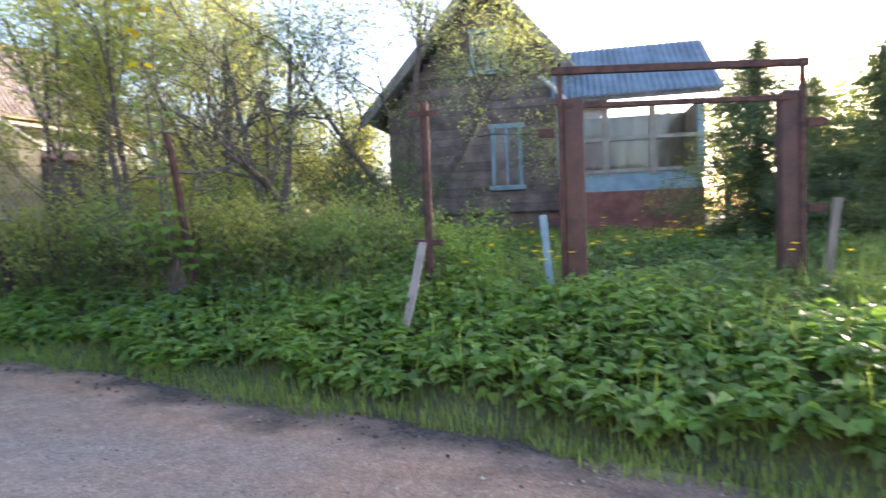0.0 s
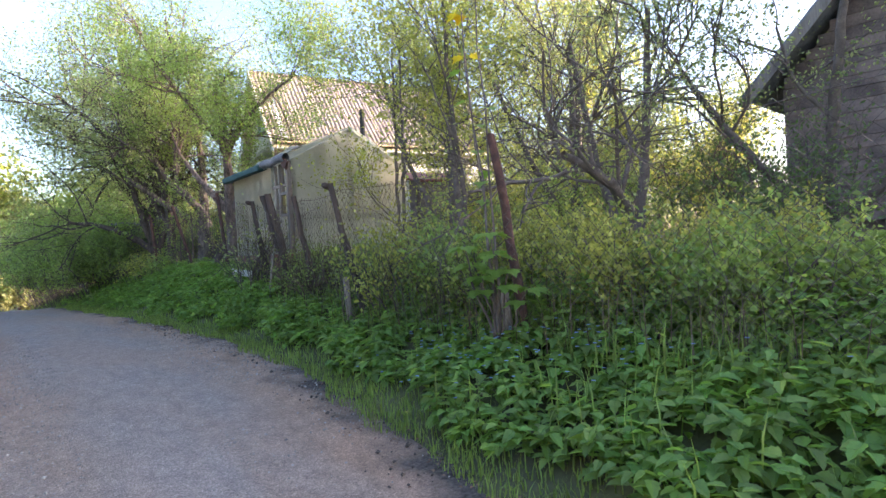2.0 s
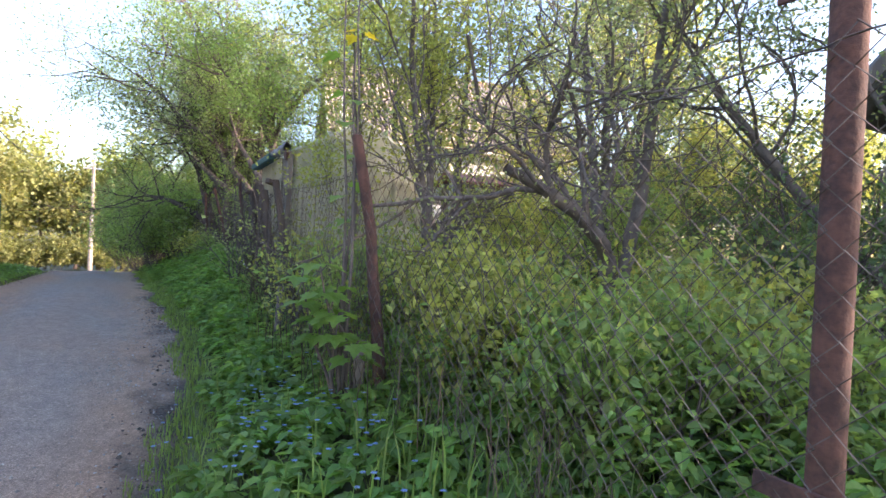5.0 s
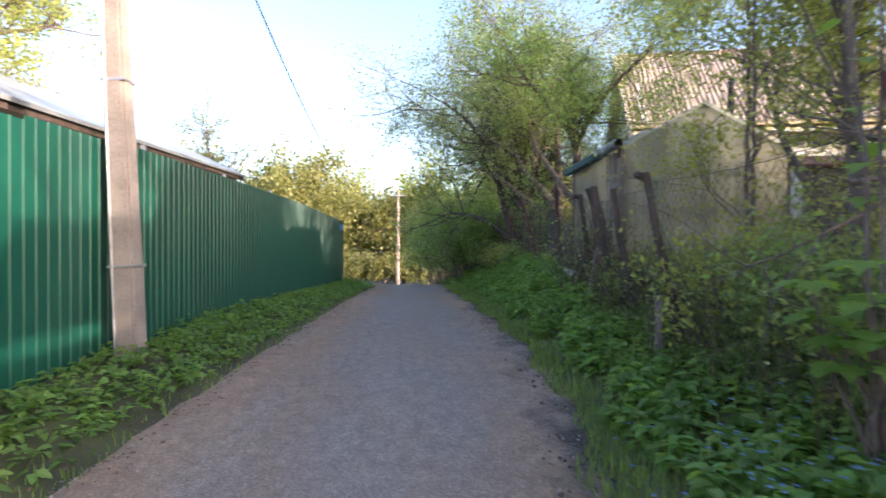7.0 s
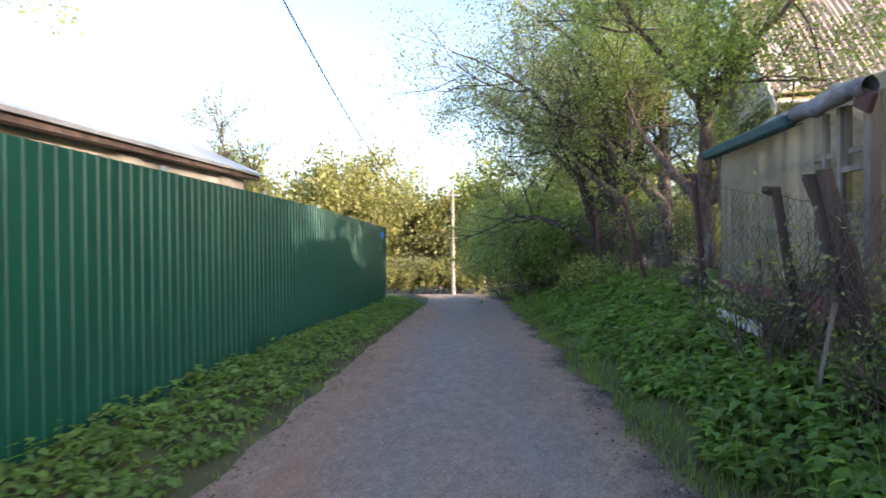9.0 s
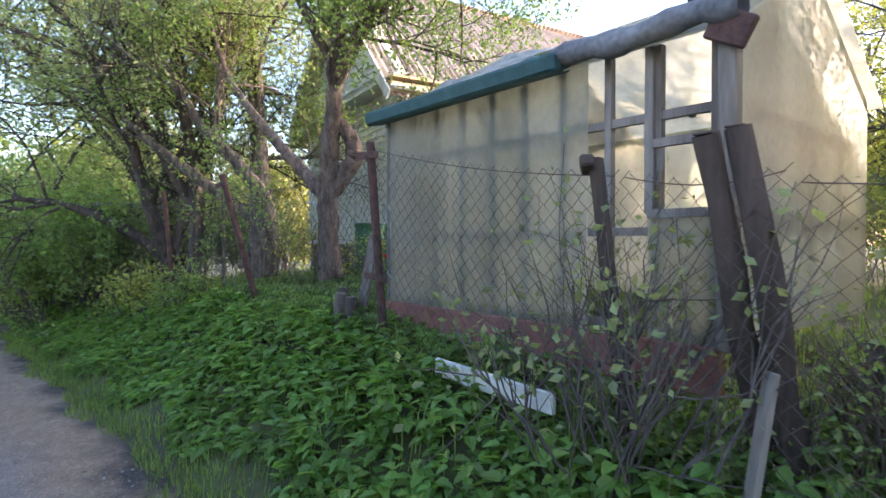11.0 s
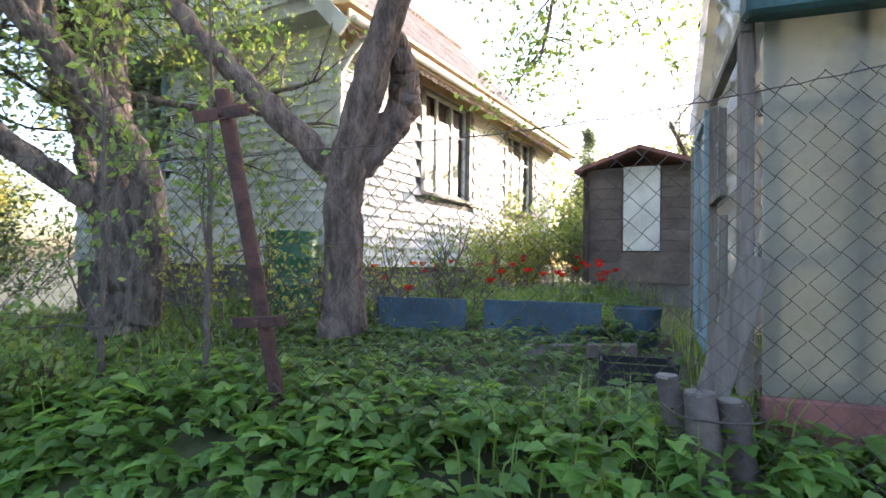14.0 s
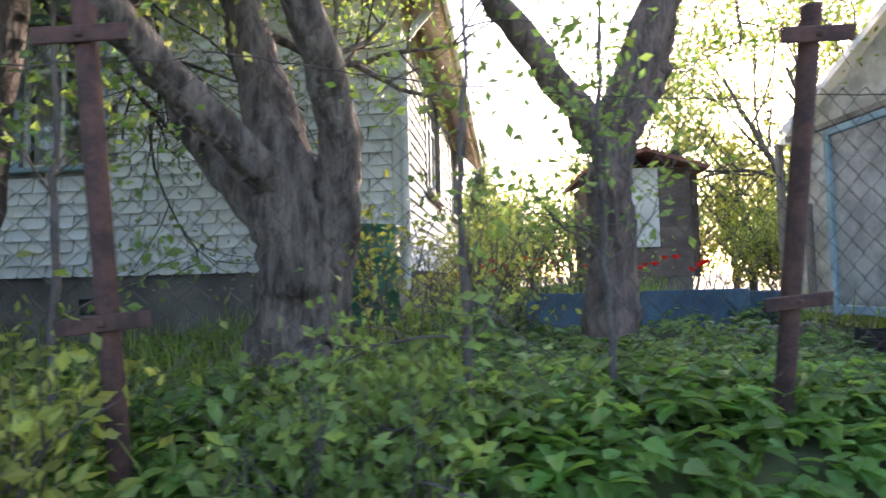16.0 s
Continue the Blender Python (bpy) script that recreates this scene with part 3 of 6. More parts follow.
for a in range(25):
    x = -0.06 + (GW + 0.12) * a / 24
    h = GE + (GR - GE) * (1 - abs(x - GW / 2) / (GW / 2))
    row = []
    for b in range(13):
        y = GL - 1.0 + 1.12 * b / 12
        puff = 0.10 * max(0, noise.noise((x * 2.6, y * 2.2, 3))) + 0.05 * abs(noise.noise((x * 7, y * 6, 8))) + 0.03 * noise.noise((x * 17, y * 15, 2))
        row.append(bm.verts.new((x, y, h + 0.05 + max(puff, -0.02) + (0.05 * math.sin(math.pi * b / 12) if 4 < a < 20 else 0))))
    grid.append(row)
for a in range(24):
    for b in range(12):
        bm.faces.new((grid[a][b], grid[a + 1][b], grid[a + 1][b + 1], grid[a][b + 1]))
part("film_fold", bm, M_PLASTIC, greenhouse, "loose clear film billowing over the roof end", smooth=True)
GDOOR = part("door", box((1.62, GL + 0.07, GB + 0.78), (0.72, 0.03, 1.52)), M_PLASTIC, greenhouse, "film-covered timber door")
for c, s in (((1.26, GL + 0.09, GB + 0.80), (0.06, 0.05, 1.62)), ((1.98, GL + 0.09, GB + 0.80), (0.06, 0.05, 1.62)), ((1.62, GL + 0.09, GB + 1.58), (0.78, 0.05, 0.06)), ((1.62, GL + 0.09, GB + 0.05), (0.66, 0.045, 0.07))):
    part("door_rail", box(c, s, bevel=0.005), M_BLUEPAINT, GDOOR)
for c, s in (((0.06, GL + 0.05, GB + 0.85), (0.09, 0.06, 1.72)), ((0.85, GL + 0.08, GB + 0.98), (0.62, 0.04, 0.05)), ((0.62, GL + 0.08, GB + 1.2), (0.04, 0.04, 0.5)), ((1.16, GL + 0.07, GB + 0.8), (0.05, 0.05, 1.6)), ((0.55, GL + 0.08, GB + 0.45), (0.04, 0.04, 0.8)), ((2.3, GL + 0.07, GB + 0.55), (0.06, 0.05, 0.9)), ((2.68, GL + 0.06, GB + 0.82), (0.06, 0.06, 1.66)), ((GW / 2, GL + 0.06, GE - 0.02), (GW, 0.05, 0.05))):
    part("frame_bar", box(c, s, bevel=0.004), M_OLDWOOD, greenhouse)
part("chimney_pipe", box((2.38, 1.35, 3.85), (0.1, 0.1, 1.4), bevel=0.03), M_BLACK, greenhouse, "dark stove pipe")
# ---- leaning board at the greenhouse corner
leaning = empty("leaning_plank", (6.72, 13.28, gz(6.7, 13.3)), "grey weathered plank leaning on the greenhouse corner", "plank")
part("board", box((0, 0, 0.42), (0.03, 0.13, 0.95), Matrix.Rotation(0.28, 4, "X"), bevel=0.004), M_OLDWOOD, leaning)

# ---- white house ----
WH = pose(10.02, 16.735, 0, 0, 0, math.degrees(math.atan2(-0.235, 0.972)))
white_house = new("white_house")
white_house.matrix_basis = WH
tagged(white_house, "white tile-clad country house with a corrugated brown roof", "house")
HL, HW, HB, HE = 7.9, 5.4, 1.87, 4.85
HR = HE + HW / 2 * math.tan(radians(46))
WIN_SUN = [(1.95, 3.42, 2.98, 4.53), (5.12, 6.55, 3.0, 4.55)]
WIN_SHADE = [(3.22, 4.15, 3.05, 4.64)]
WIN_UP = [(2.2, 3.2, 5.75, 6.85)]


def wall_with_holes(name, length, z0, z1, holes, along, mat, parent, thick=0.18, offset=0.0):
    """A wall built of butted blocks that leave its openings free; along 'x' at y 0 or along 'y' at x 0."""
    bm = bmesh.new()
    xs = sorted({0.0, length, *[h[0] for h in holes], *[h[1] for h in holes]})
    for a, b in zip(xs, xs[1:]):
        spans = [(z0, z1)]
        for h in holes:
            if h[0] <= a + 1e-6 and h[1] >= b - 1e-6:
                spans = [(z0, h[2]), (h[3], z1)]
        for lo, hi in spans:
            c = ((a + b) / 2, thick / 2 + offset, (lo + hi) / 2)
            s = (b - a, thick, hi - lo)
            if along == "y":
                c, s = (c[1], c[0], c[2]), (s[1], s[0], s[2])
            add_box(bm, c, s)
    return part(name, bm, mat, parent)


wall_with_holes("sunny_wall", HL, HB, HE, WIN_SUN, "x", M_BACKING, white_house)
wall_with_holes("lane_wall", HW, HB, HE + 0.12, WIN_SHADE, "y", M_BACKING, white_house)
part("back_wall", box((HL / 2, HW - 0.09, (HB + HE) / 2), (HL, 0.18, HE - HB)), M_WTRIM, white_house)
part("end_wall", box((HL - 0.09, HW / 2, (HB + HE) / 2), (0.18, HW, HE - HB)), M_WTRIM, white_house)
part("foundation", box((HL / 2, HW / 2, 1.35), (HL - 0.06, HW - 0.06, 1.04)), M_FOUND, white_house, "grey rendered foundation")
part("attic_floor", box((HL / 2, HW / 2, HE + 0.06), (HL, HW, 0.1)), M_OLDWOOD, white_house)
part("inner_floor", box((HL / 2, HW / 2, HB + 0.05), (HL - 0.4, HW - 0.4, 0.1)), M_OLDWOOD, white_house)


def gable_block(name, x, thick, parent, mat):
    bm = bmesh.new()
    tri = [(0.0, HE + 0.12), (HW, HE + 0.12), (HW / 2, HR)]
    a = [bm.verts.new((x, y, z)) for y, z in tri]
    b = [bm.verts.new((x + thick, y, z)) for y, z in tri]
    bm.faces.new(a)
    bm.faces.new(b[::-1])
    for k in range(3):
        bm.faces.new((a[k], b[k], b[(k + 1) % 3], a[(k + 1) % 3]))
    bmesh.ops.recalc_face_normals(bm, faces=bm.faces)
    return part(name, bm, mat, parent)


gable_block("gable", -0.02, 0.16, white_house, M_WTRIM)
gable_block("gable", HL - 0.16, 0.14, white_house, M_WTRIM)
# roof sheets, corrugated, each a piece
rp = math.atan2(HR - HE, HW / 2)
rl = (HW / 2 + 0.45) / math.cos(rp)


def wave_sheet(width, length, waves, amp):
    bm = bmesh.new()
    n = waves * 6
    rows = []
    for v in (0, 1):
        rows.append([bm.verts.new((width * k / n, v * length, amp * math.sin(2 * math.pi * waves * k / n))) for k in range(n + 1)])
    for k in range(n):
        bm.faces.new((rows[0][k], rows[0][k + 1], rows[1][k + 1], rows[1][k]))
    solid(bm, 0.008)
    return bm


piece = None
for side in (0, 1):
    roof = new("roof")
    roof.parent = white_house
    for c in range(9):
        for r in range(3):
            if piece is None:
                piece = part("roof_sheet", wave_sheet(1.02, rl / 3 + 0.1, 7, 0.022), M_SLATE, roof)
                ob = piece
            else:
                ob = new("roof_sheet", piece.data)
                ob.parent = roof
            d = r * rl / 3
            y = -0.45 + d * math.cos(rp)
            z = HE - 0.45 * math.tan(rp) + d * math.sin(rp) + 0.05 + 0.012 * r
            m = pose(-0.42 + c * 0.96 + rng.normal(0, 0.01), y, z, math.degrees(rp), 0, 0)
            if side:
                m = Matrix.Translation((HL, HW, 0)) @ Matrix.Rotation(math.pi, 4, "Z") @ m
            ob.matrix_basis = m
# eaves: cream soffit, fascia and barge boards
part("soffit", box((HL / 2, -0.22, HE - 0.06), (HL + 0.7, 0.46, 0.04), Matrix.Rotation(0.12, 4, "X")), M_CREAM, white_house, "cream painted eaves boards")
part("fascia", box((HL / 2, -0.46, HE - 0.28), (HL + 0.8, 0.03, 0.16)), M_CREAM, white_house)
part("frieze", box((HL / 2, -0.04, HE - 0.22), (HL + 0.1, 0.05, 0.20)), M_CREAM, white_house)
part("gutter", box((HL / 2, -0.52, HE - 0.30), (HL + 0.8, 0.09, 0.07), bevel=0.02), M_WTRIM, white_house)
part("pent_roof", box((-0.17, HW / 2, HE + 0.02), (0.42, HW + 0.3, 0.05), Matrix.Rotation(-0.45, 4, "Y")), M_WTRIM, white_house)
part("pent_soffit", box((-0.19, HW / 2, HE - 0.10), (0.40, HW + 0.3, 0.03)), M_WTRIM, white_house)
for s in (0, 1):
    c = (-0.44, HW / 2 + (s - 0.5) * (HW / 2 + 0.45), (HE + HR) / 2 - 0.20)
    part("barge_board", box(c, (0.03, rl, 0.18), Matrix.Rotation((-1 if s else 1) * rp, 4, "X")), M_WTRIM, white_house)
part("corner_board", box((-0.025, -0.025, (HB + HE) / 2), (0.11, 0.11, HE - HB), bevel=0.005), M_WTRIM, white_house)
w = Wood()
w.tube([(-0.05, -0.44, HE - 0.33), (-0.09, -0.25, HE - 0.55), (-0.10, -0.10, HE - 0.75), (-0.10, -0.10, HB - 0.2)], [0.045] * 4, 10)
w.make("downpipe", M_WTRIM, white_house)


def house_window(a, b, z0, z1, along, mat, lights=3):
    """A window with frame, sill, casing, bars, panes and a curtain, set in the wall's opening."""
    win = new("window")
    win.parent = white_house

    def put(name, x, y, z, sx, sy, sz, m):
        c, s = ((x, y, z), (sx, sy, sz))
        if along == "y":
            c, s = (y, x, z), (sy, sx, sz)
        part(name, box(c, s, bevel=0.004 if min(s) > 0.01 else 0), m, win)

    mid, w_, h_ = (a + b) / 2, b - a, z1 - z0
    put("casing", mid, -0.03, z1 + 0.05, w_ + 0.24, 0.04, 0.10, mat)
    put("sill", mid, -0.05, z0 - 0.03, w_ + 0.2, 0.12, 0.05, mat)
    for x in (a - 0.055, b + 0.055):
        put("casing", x, -0.03, (z0 + z1) / 2, 0.11, 0.04, h_, mat)
    for k in range(lights + 1):
        put("bar", a + w_ * k / lights + (0.025 if k == 0 else -0.025 if k == lights else 0), 0.06, (z0 + z1) / 2, 0.05, 0.05, h_, M_WTRIM)
    put("transom", mid, 0.06, z0 + h_ * 0.68, w_ - 0.1, 0.045, 0.045, M_WTRIM)
    for z in (z0 + 0.025, z1 - 0.025):
        put("bar", mid, 0.06, z, w_ - 0.1, 0.048, 0.05, M_WTRIM)
    for k in range(lights):
        put("pane", a + w_ * (k + 0.5) / lights, 0.065, (z0 + z1) / 2, w_ / lights - 0.03, 0.005, h_ - 0.06, M_GLASS)
    for k in (0.17, 0.83):
        bm = bmesh.new()
        n = 24
        rows = []
        for z in (z0 + 0.02, z1 - 0.05):
            row = []
            for q in range(n + 1):
                x = a + w_ * k + (q / n - 0.5) * w_ * 0.3
                y = 0.16 + 0.02 * math.sin(q * 1.4)
                row.append(bm.verts.new((x, y, z) if along == "x" else (y, x, z)))
            rows.append(row)
        for q in range(n):
            bm.faces.new((rows[0][q], rows[0][q + 1], rows[1][q + 1], rows[1][q]))
        solid(bm, 0.004)
        part("curtain", bm, M_CURTAIN, win)


for h in WIN_SUN:
    house_window(*h, "x", M_GREYTRIM)
for h in WIN_SHADE:
    house_window(*h, "y", M_BLUEPAINT, 2)
upper = new("window")
upper.parent = white_house
a, b, z0, z1 = WIN_UP[0]
part("frame", box((-0.05, (a + b) / 2, (z0 + z1) / 2), (0.06, b - a + 0.2, z1 - z0 + 0.2), bevel=0.01), M_BLUEPAINT, upper)
for k in (0, 1):
    part("pane", box((-0.085, a + (b - a) * (0.25 + 0.5 * k), (z0 + z1) / 2), (0.008, (b - a) / 2 - 0.06, z1 - z0 - 0.1)), M_GLASS, upper)

vent = new("foundation_vent")
vent.parent = white_house
# black slab over the foundation: the opening's inner shade is put in as colour
part("vent_shade_slab", box((0.028, 3.35, 1.55), (0.012, 0.2, 0.17)), M_BLACK, vent, "flat black slab for the dark inside of the vent")
for dy, dz, sy, sz in ((0, 0.1, 0.26, 0.03), (0, -0.1, 0.26, 0.03), (0.115, 0, 0.03, 0.17), (-0.115, 0, 0.03, 0.17)):
    part("vent_frame", box((0.02, 3.35 + dy, 1.55 + dz), (0.03, sy, sz)), M_FOUND, vent)

# cladding tiles: overlapping rows, those of the lane wall nearest the corner each a piece
def tile_mesh(w_, h_):
    bm = bmesh.new()
    n = 0.5 * w_
    pts = [(-n, h_), (n, h_), (n, 0.015), (n - 0.03, 0.0), (-n + 0.03, 0.0), (-n, 0.015)]
    a = [bm.verts.new((x, -0.006 - 0.040 * (1 - z / h_), z)) for x, z in pts]
    b = [bm.verts.new((x, -0.012 * (1 - z / h_), z)) for x, z in pts]
    bm.faces.new(a)
    for k in range(6):
        bm.faces.new((a[k], a[(k + 1) % 6], b[(k + 1) % 6], b[k]))
    bmesh.ops.recalc_face_normals(bm, faces=bm.faces)
    me = bpy.data.meshes.new("tile")
    bm.to_mesh(me)
    bm.free()
    me.materials.append(M_WHITE)
    return me


TILE_W, TILE_H, ROW = 0.32, 0.165, 0.13
tile_data = tile_mesh(TILE_W - 0.018, TILE_H)
tv = np.array([v.co for v in tile_data.vertices])
tf = [list(p.vertices) for p in tile_data.polygons]
clad = {"lane": new("lane_cladding"), "sun": new("sunny_cladding")}
for ob in clad.values():
    ob.parent = white_house
rest = {"lane": [], "sun": []}
pieces = 0
for face, length, holes in (("lane", HW, WIN_SHADE), ("sun", HL, WIN_SUN)):
    for r in range(int((HE - HB) / ROW) + (6 if face == "lane" else -1)):
        z = HB + r * ROW
        for c in range(int(length / TILE_W) + 1):
            s = (c + (0.5 if r % 2 else 0.0)) * TILE_W + 0.12
            if s > length - 0.1 or any(h[0] - 0.2 < s < h[1] + 0.2 and h[2] - 0.22 < z < h[3] + 0.05 for h in holes):
                continue
            if z > HE - 0.25 and (face == "sun" or z < HE + 0.15 or not (z - HE < (HW / 2 - abs(s - HW / 2)) * math.tan(rp) - 0.35)):
                continue
            half = r % 2 == 1 and c == 0
            m = pose(s, -0.004, z, rng.normal(0, 0.6), rng.normal(0, 0.5), 0)
            end = pose(0.04, -0.004, z) @ Matrix.Diagonal((0.55, 1, 1, 1))
            if face == "lane":
                turn = Matrix.Rotation(radians(-90), 4, "Z")
                m = turn @ pose(-s, -0.004 - (0.025 if z > HE else 0), z, rng.normal(0, 0.6), rng.normal(0, 0.5), 0)
                end = turn @ pose(-0.04, -0.004, z) @ Matrix.Diagonal((0.55, 1, 1, 1))
            if half and z < HE - 0.2:
                rest[face].append(end)
            if face == "lane" and pieces < 290 and r < 18:
                ob = new("tile", tile_data)
                ob.parent = clad["lane"]
                ob.matrix_basis = m
                pieces += 1
            elif face == "sun" and s < 2.6 and r < 20 and pieces < 520:
                ob = new("tile", tile_data)
                ob.parent = clad["sun"]
                ob.matrix_basis = m
                pieces += 1
            else:
                rest[face].append(m)
for face, ms in rest.items():
    vv = np.concatenate([tv @ np.array(m.to_3x3()).T + np.array(m.translation) for m in ms])
    cnt = [len(p) for p in tf] * len(ms)
    lp = np.concatenate([np.array([i for p in tf for i in p]) + k * len(tv) for k in range(len(ms))])
    tagged(raw_mesh("far_tiles", vv, cnt, lp, M_WHITE, clad[face]), kind="stuff")

# ---- green drum by the house corner ----


def drum(at, label):
    d = empty("barrel", at, label, "barrel")
    bm = bmesh.new()
    prof = [(0.275, 0.0), (0.29, 0.02), (0.285, 0.05), (0.285, 0.28), (0.298, 0.30), (0.285, 0.32), (0.285, 0.58), (0.298, 0.60), (0.285, 0.62), (0.285, 0.85), (0.295, 0.87), (0.29, 0.885), (0.27, 0.885), (0.27, 0.86)]
    n = 32
    rings = [[bm.verts.new((r * math.cos(2 * math.pi * k / n), r * math.sin(2 * math.pi * k / n), z)) for k in range(n)] for r, z in prof]
    for r0, r1 in zip(rings, rings[1:]):
        for k in range(n):
            bm.faces.new((r0[k], r0[(k + 1) % n], r1[(k + 1) % n], r1[k]))
    part("shell", bm, M_BARREL, d, smooth=True)
    bm = bmesh.new()
    bmesh.ops.create_cone(bm, cap_ends=True, segments=32, radius1=0.268, radius2=0.268, depth=0.012, matrix=Matrix.Translation((0, 0, 0.862)))
    bmesh.ops.create_cone(bm, cap_ends=True, segments=12, radius1=0.032, radius2=0.03, depth=0.02, matrix=Matrix.Translation((0.17, 0.05, 0.878)))
    part("lid", bm, M_BARREL, d, "dull green steel lid")
    for z in (0.30, 0.60):
        bm = bmesh.new()
        prof2 = [(0.286, -0.014), (0.302, 0.0), (0.286, 0.014)]
        rg = [[bm.verts.new((r * math.cos(2 * math.pi * k / n), r * math.sin(2 * math.pi * k / n), z + h)) for k in range(n)] for r, h in prof2]
        for r0, r1 in zip(rg, rg[1:]):
            for k in range(n):
                bm.faces.new((r0[k], r0[(k + 1) % n], r1[(k + 1) % n], r1[k]))
        part("hoop", bm, M_BARREL, d, smooth=True)
    return d


drum((9.6, 17.03, 1.37), "dented green steel drum standing by the house corner")

# ---- garden shed ----
garden_shed = new("garden_shed")
garden_shed.matrix_basis = pose(11.95, 13.93, 0, 0, 0, -90 - 11)
tagged(garden_shed, "small dark board shed with a white door", "shed")
SW, SB, SE, SR = 1.42, 1.72, 3.16, 3.42
part("wall_core", box((SW / 2, 0.85, (SB + SE) / 2), (SW - 0.06, 1.5, SE - SB)), M_SHEDWOOD, garden_shed)
part("base", box((SW / 2, 0.85, SB - 0.2), (SW - 0.1, 1.5, 0.4)), M_FOUND, garden_shed, "grey footing")
for k in range(11):
    z = SB + 0.07 + k * 0.14
    for a, b in ((0.0, 0.46), (0.96, SW)):
        part("board", box(((a + b) / 2, 0.085, z), (b - a, 0.028, 0.135), Matrix.Rotation(-0.06, 4, "X")), M_SHEDWOOD, garden_shed)
part("board", box((SW / 2, 0.085, SE + 0.04), (SW, 0.03, 0.10)), M_SHEDWOOD, garden_shed)
part("threshold", box((0.71, 0.085, SB + 0.2), (0.5, 0.03, 0.4)), M_SHEDWOOD, garden_shed)
part("door", box((0.71, 0.07, SB + 0.98), (0.46, 0.035, 1.12), bevel=0.006), M_WTRIM, garden_shed, "white painted door leaf")
for s in (-1, 1):
    part("roof", box((SW / 2 + s * 0.41, 0.75, (SE + SR) / 2 + 0.05), (0.9, 1.9, 0.05), Matrix.Rotation(s * 0.33, 4, "Y")), M_BRICK, garden_shed)
    part("corner_post", box((SW / 2 + s * (SW / 2 + 0.01), 0.07, (SB + SE) / 2), (0.08, 0.06, SE - SB)), M_DARKWOOD, garden_shed)

# ---- low dark shed behind the hedge ----
low_shed = empty("board_shed", (6.55, 21.7, gz(6.55, 21.7) - 0.15), "low dark board shed with a flat roof, behind bushes", "shed")
LW, LD, LH = 1.15, 2.2, 2.6 - (gz(6.55, 21.7) - 0.15)
part("wall_core", box((LW / 2, LD / 2, LH / 2), (LW - 0.06, LD - 0.06, LH)), M_DARKWOOD, low_shed)
for k in range(8):
    part("board", box((0.07 + k * (LW - 0.14) / 7, 0.0, LH / 2 - 0.01 * (k % 3)), (0.135, 0.025, LH - 0.03), bevel=0.004), M_DARKWOOD, low_shed)
for k in range(15):
    y = 0.08 + k * (LD - 0.16) / 14
    part("board", box((0.0, y, LH / 2 - 0.01 * (k % 3)), (0.025, 0.135, LH - 0.03), bevel=0.004), M_DARKWOOD, low_shed)
    part("board", box((LW, y, LH / 2 - 0.01 * (k % 2)), (0.025, 0.135, LH - 0.03), bevel=0.004), M_DARKWOOD, low_shed)
part("roof", box((LW / 2 - 0.02, LD / 2, LH + 0.05), (LW + 0.34, LD + 0.3, 0.09), Matrix.Rotation(0.03, 4, "Y"), bevel=0.012), M_ROOFFELT, low_shed, "dark felted flat roof")

# ---- dark country house beyond the gate ----
old_house = empty("timber_house", (12.5, 0, 0), "dark weathered clapboard house with a steep gable", "house")
HY0, HY1, HZ, HAP = -0.1, 3.75, 3.85, 6.35
mid = 1.45
part("wall", box((2.6, (HY0 + HY1) / 2, 2.1), (5.0, HY1 - HY0, 3.6)), M_CLAP, old_house)
bm = bmesh.new()
tri_pts = [(HY0 - 0.9, HZ - 0.2), (HY1 + 0.0, HZ - 0.1), (mid, HAP)]
a = [bm.verts.new((0.06, y, z)) for y, z in tri_pts]
b = [bm.verts.new((5.1, y, z)) for y, z in tri_pts]
bm.faces.new(a)
bm.faces.new(b[::-1])
for k in range(3):
    bm.faces.new((a[k], b[k], b[(k + 1) % 3], a[(k + 1) % 3]))
bmesh.ops.recalc_face_normals(bm, faces=bm.faces)
part("gable", bm, M_CLAP, old_house)
for k in range(25):
    z = 1.5 + k * 0.19
    if z < HZ - 0.1:
        lo, hi = HY0, HY1
    else:
        f = (HAP - z) / (HAP - HZ + 0.1)
        lo, hi = mid - (mid - HY0 + 0.9) * f, mid + (HY1 - mid) * f
        if z < 4.9:
            lo = max(lo, HY0)
    part("board", box((0.02, (lo + hi) / 2, z), (0.03, hi - lo, 0.185), Matrix.Rotation(0.08, 4, "Y")), M_CLAP, old_house)
for s, yb in ((-1, HY0 - 0.95), (1, HY1 + 0.45)):
    zb = HZ - 0.35
    ln = math.hypot(mid - yb, HAP + 0.12 - zb)
    ang = math.atan2(HAP + 0.12 - zb, mid - yb)
    part("roof", box((2.4, (mid + yb) / 2, (HAP + 0.12 + zb) / 2 + 0.05), (6.0, ln, 0.07), Matrix.Rotation(ang, 4, "X")), M_ROOFFELT, old_house)
    part("barge_board", box((-0.6, (mid + yb) / 2, (HAP + 0.12 + zb) / 2 - 0.08), (0.03, ln, 0.16), Matrix.Rotation(ang, 4, "X")), M_OLDWOOD, old_house)
part("base", box((2.6, (HY0 + HY1) / 2, 0.95), (4.9, HY1 - HY0 - 0.05, 1.1)), M_FOUND, old_house)


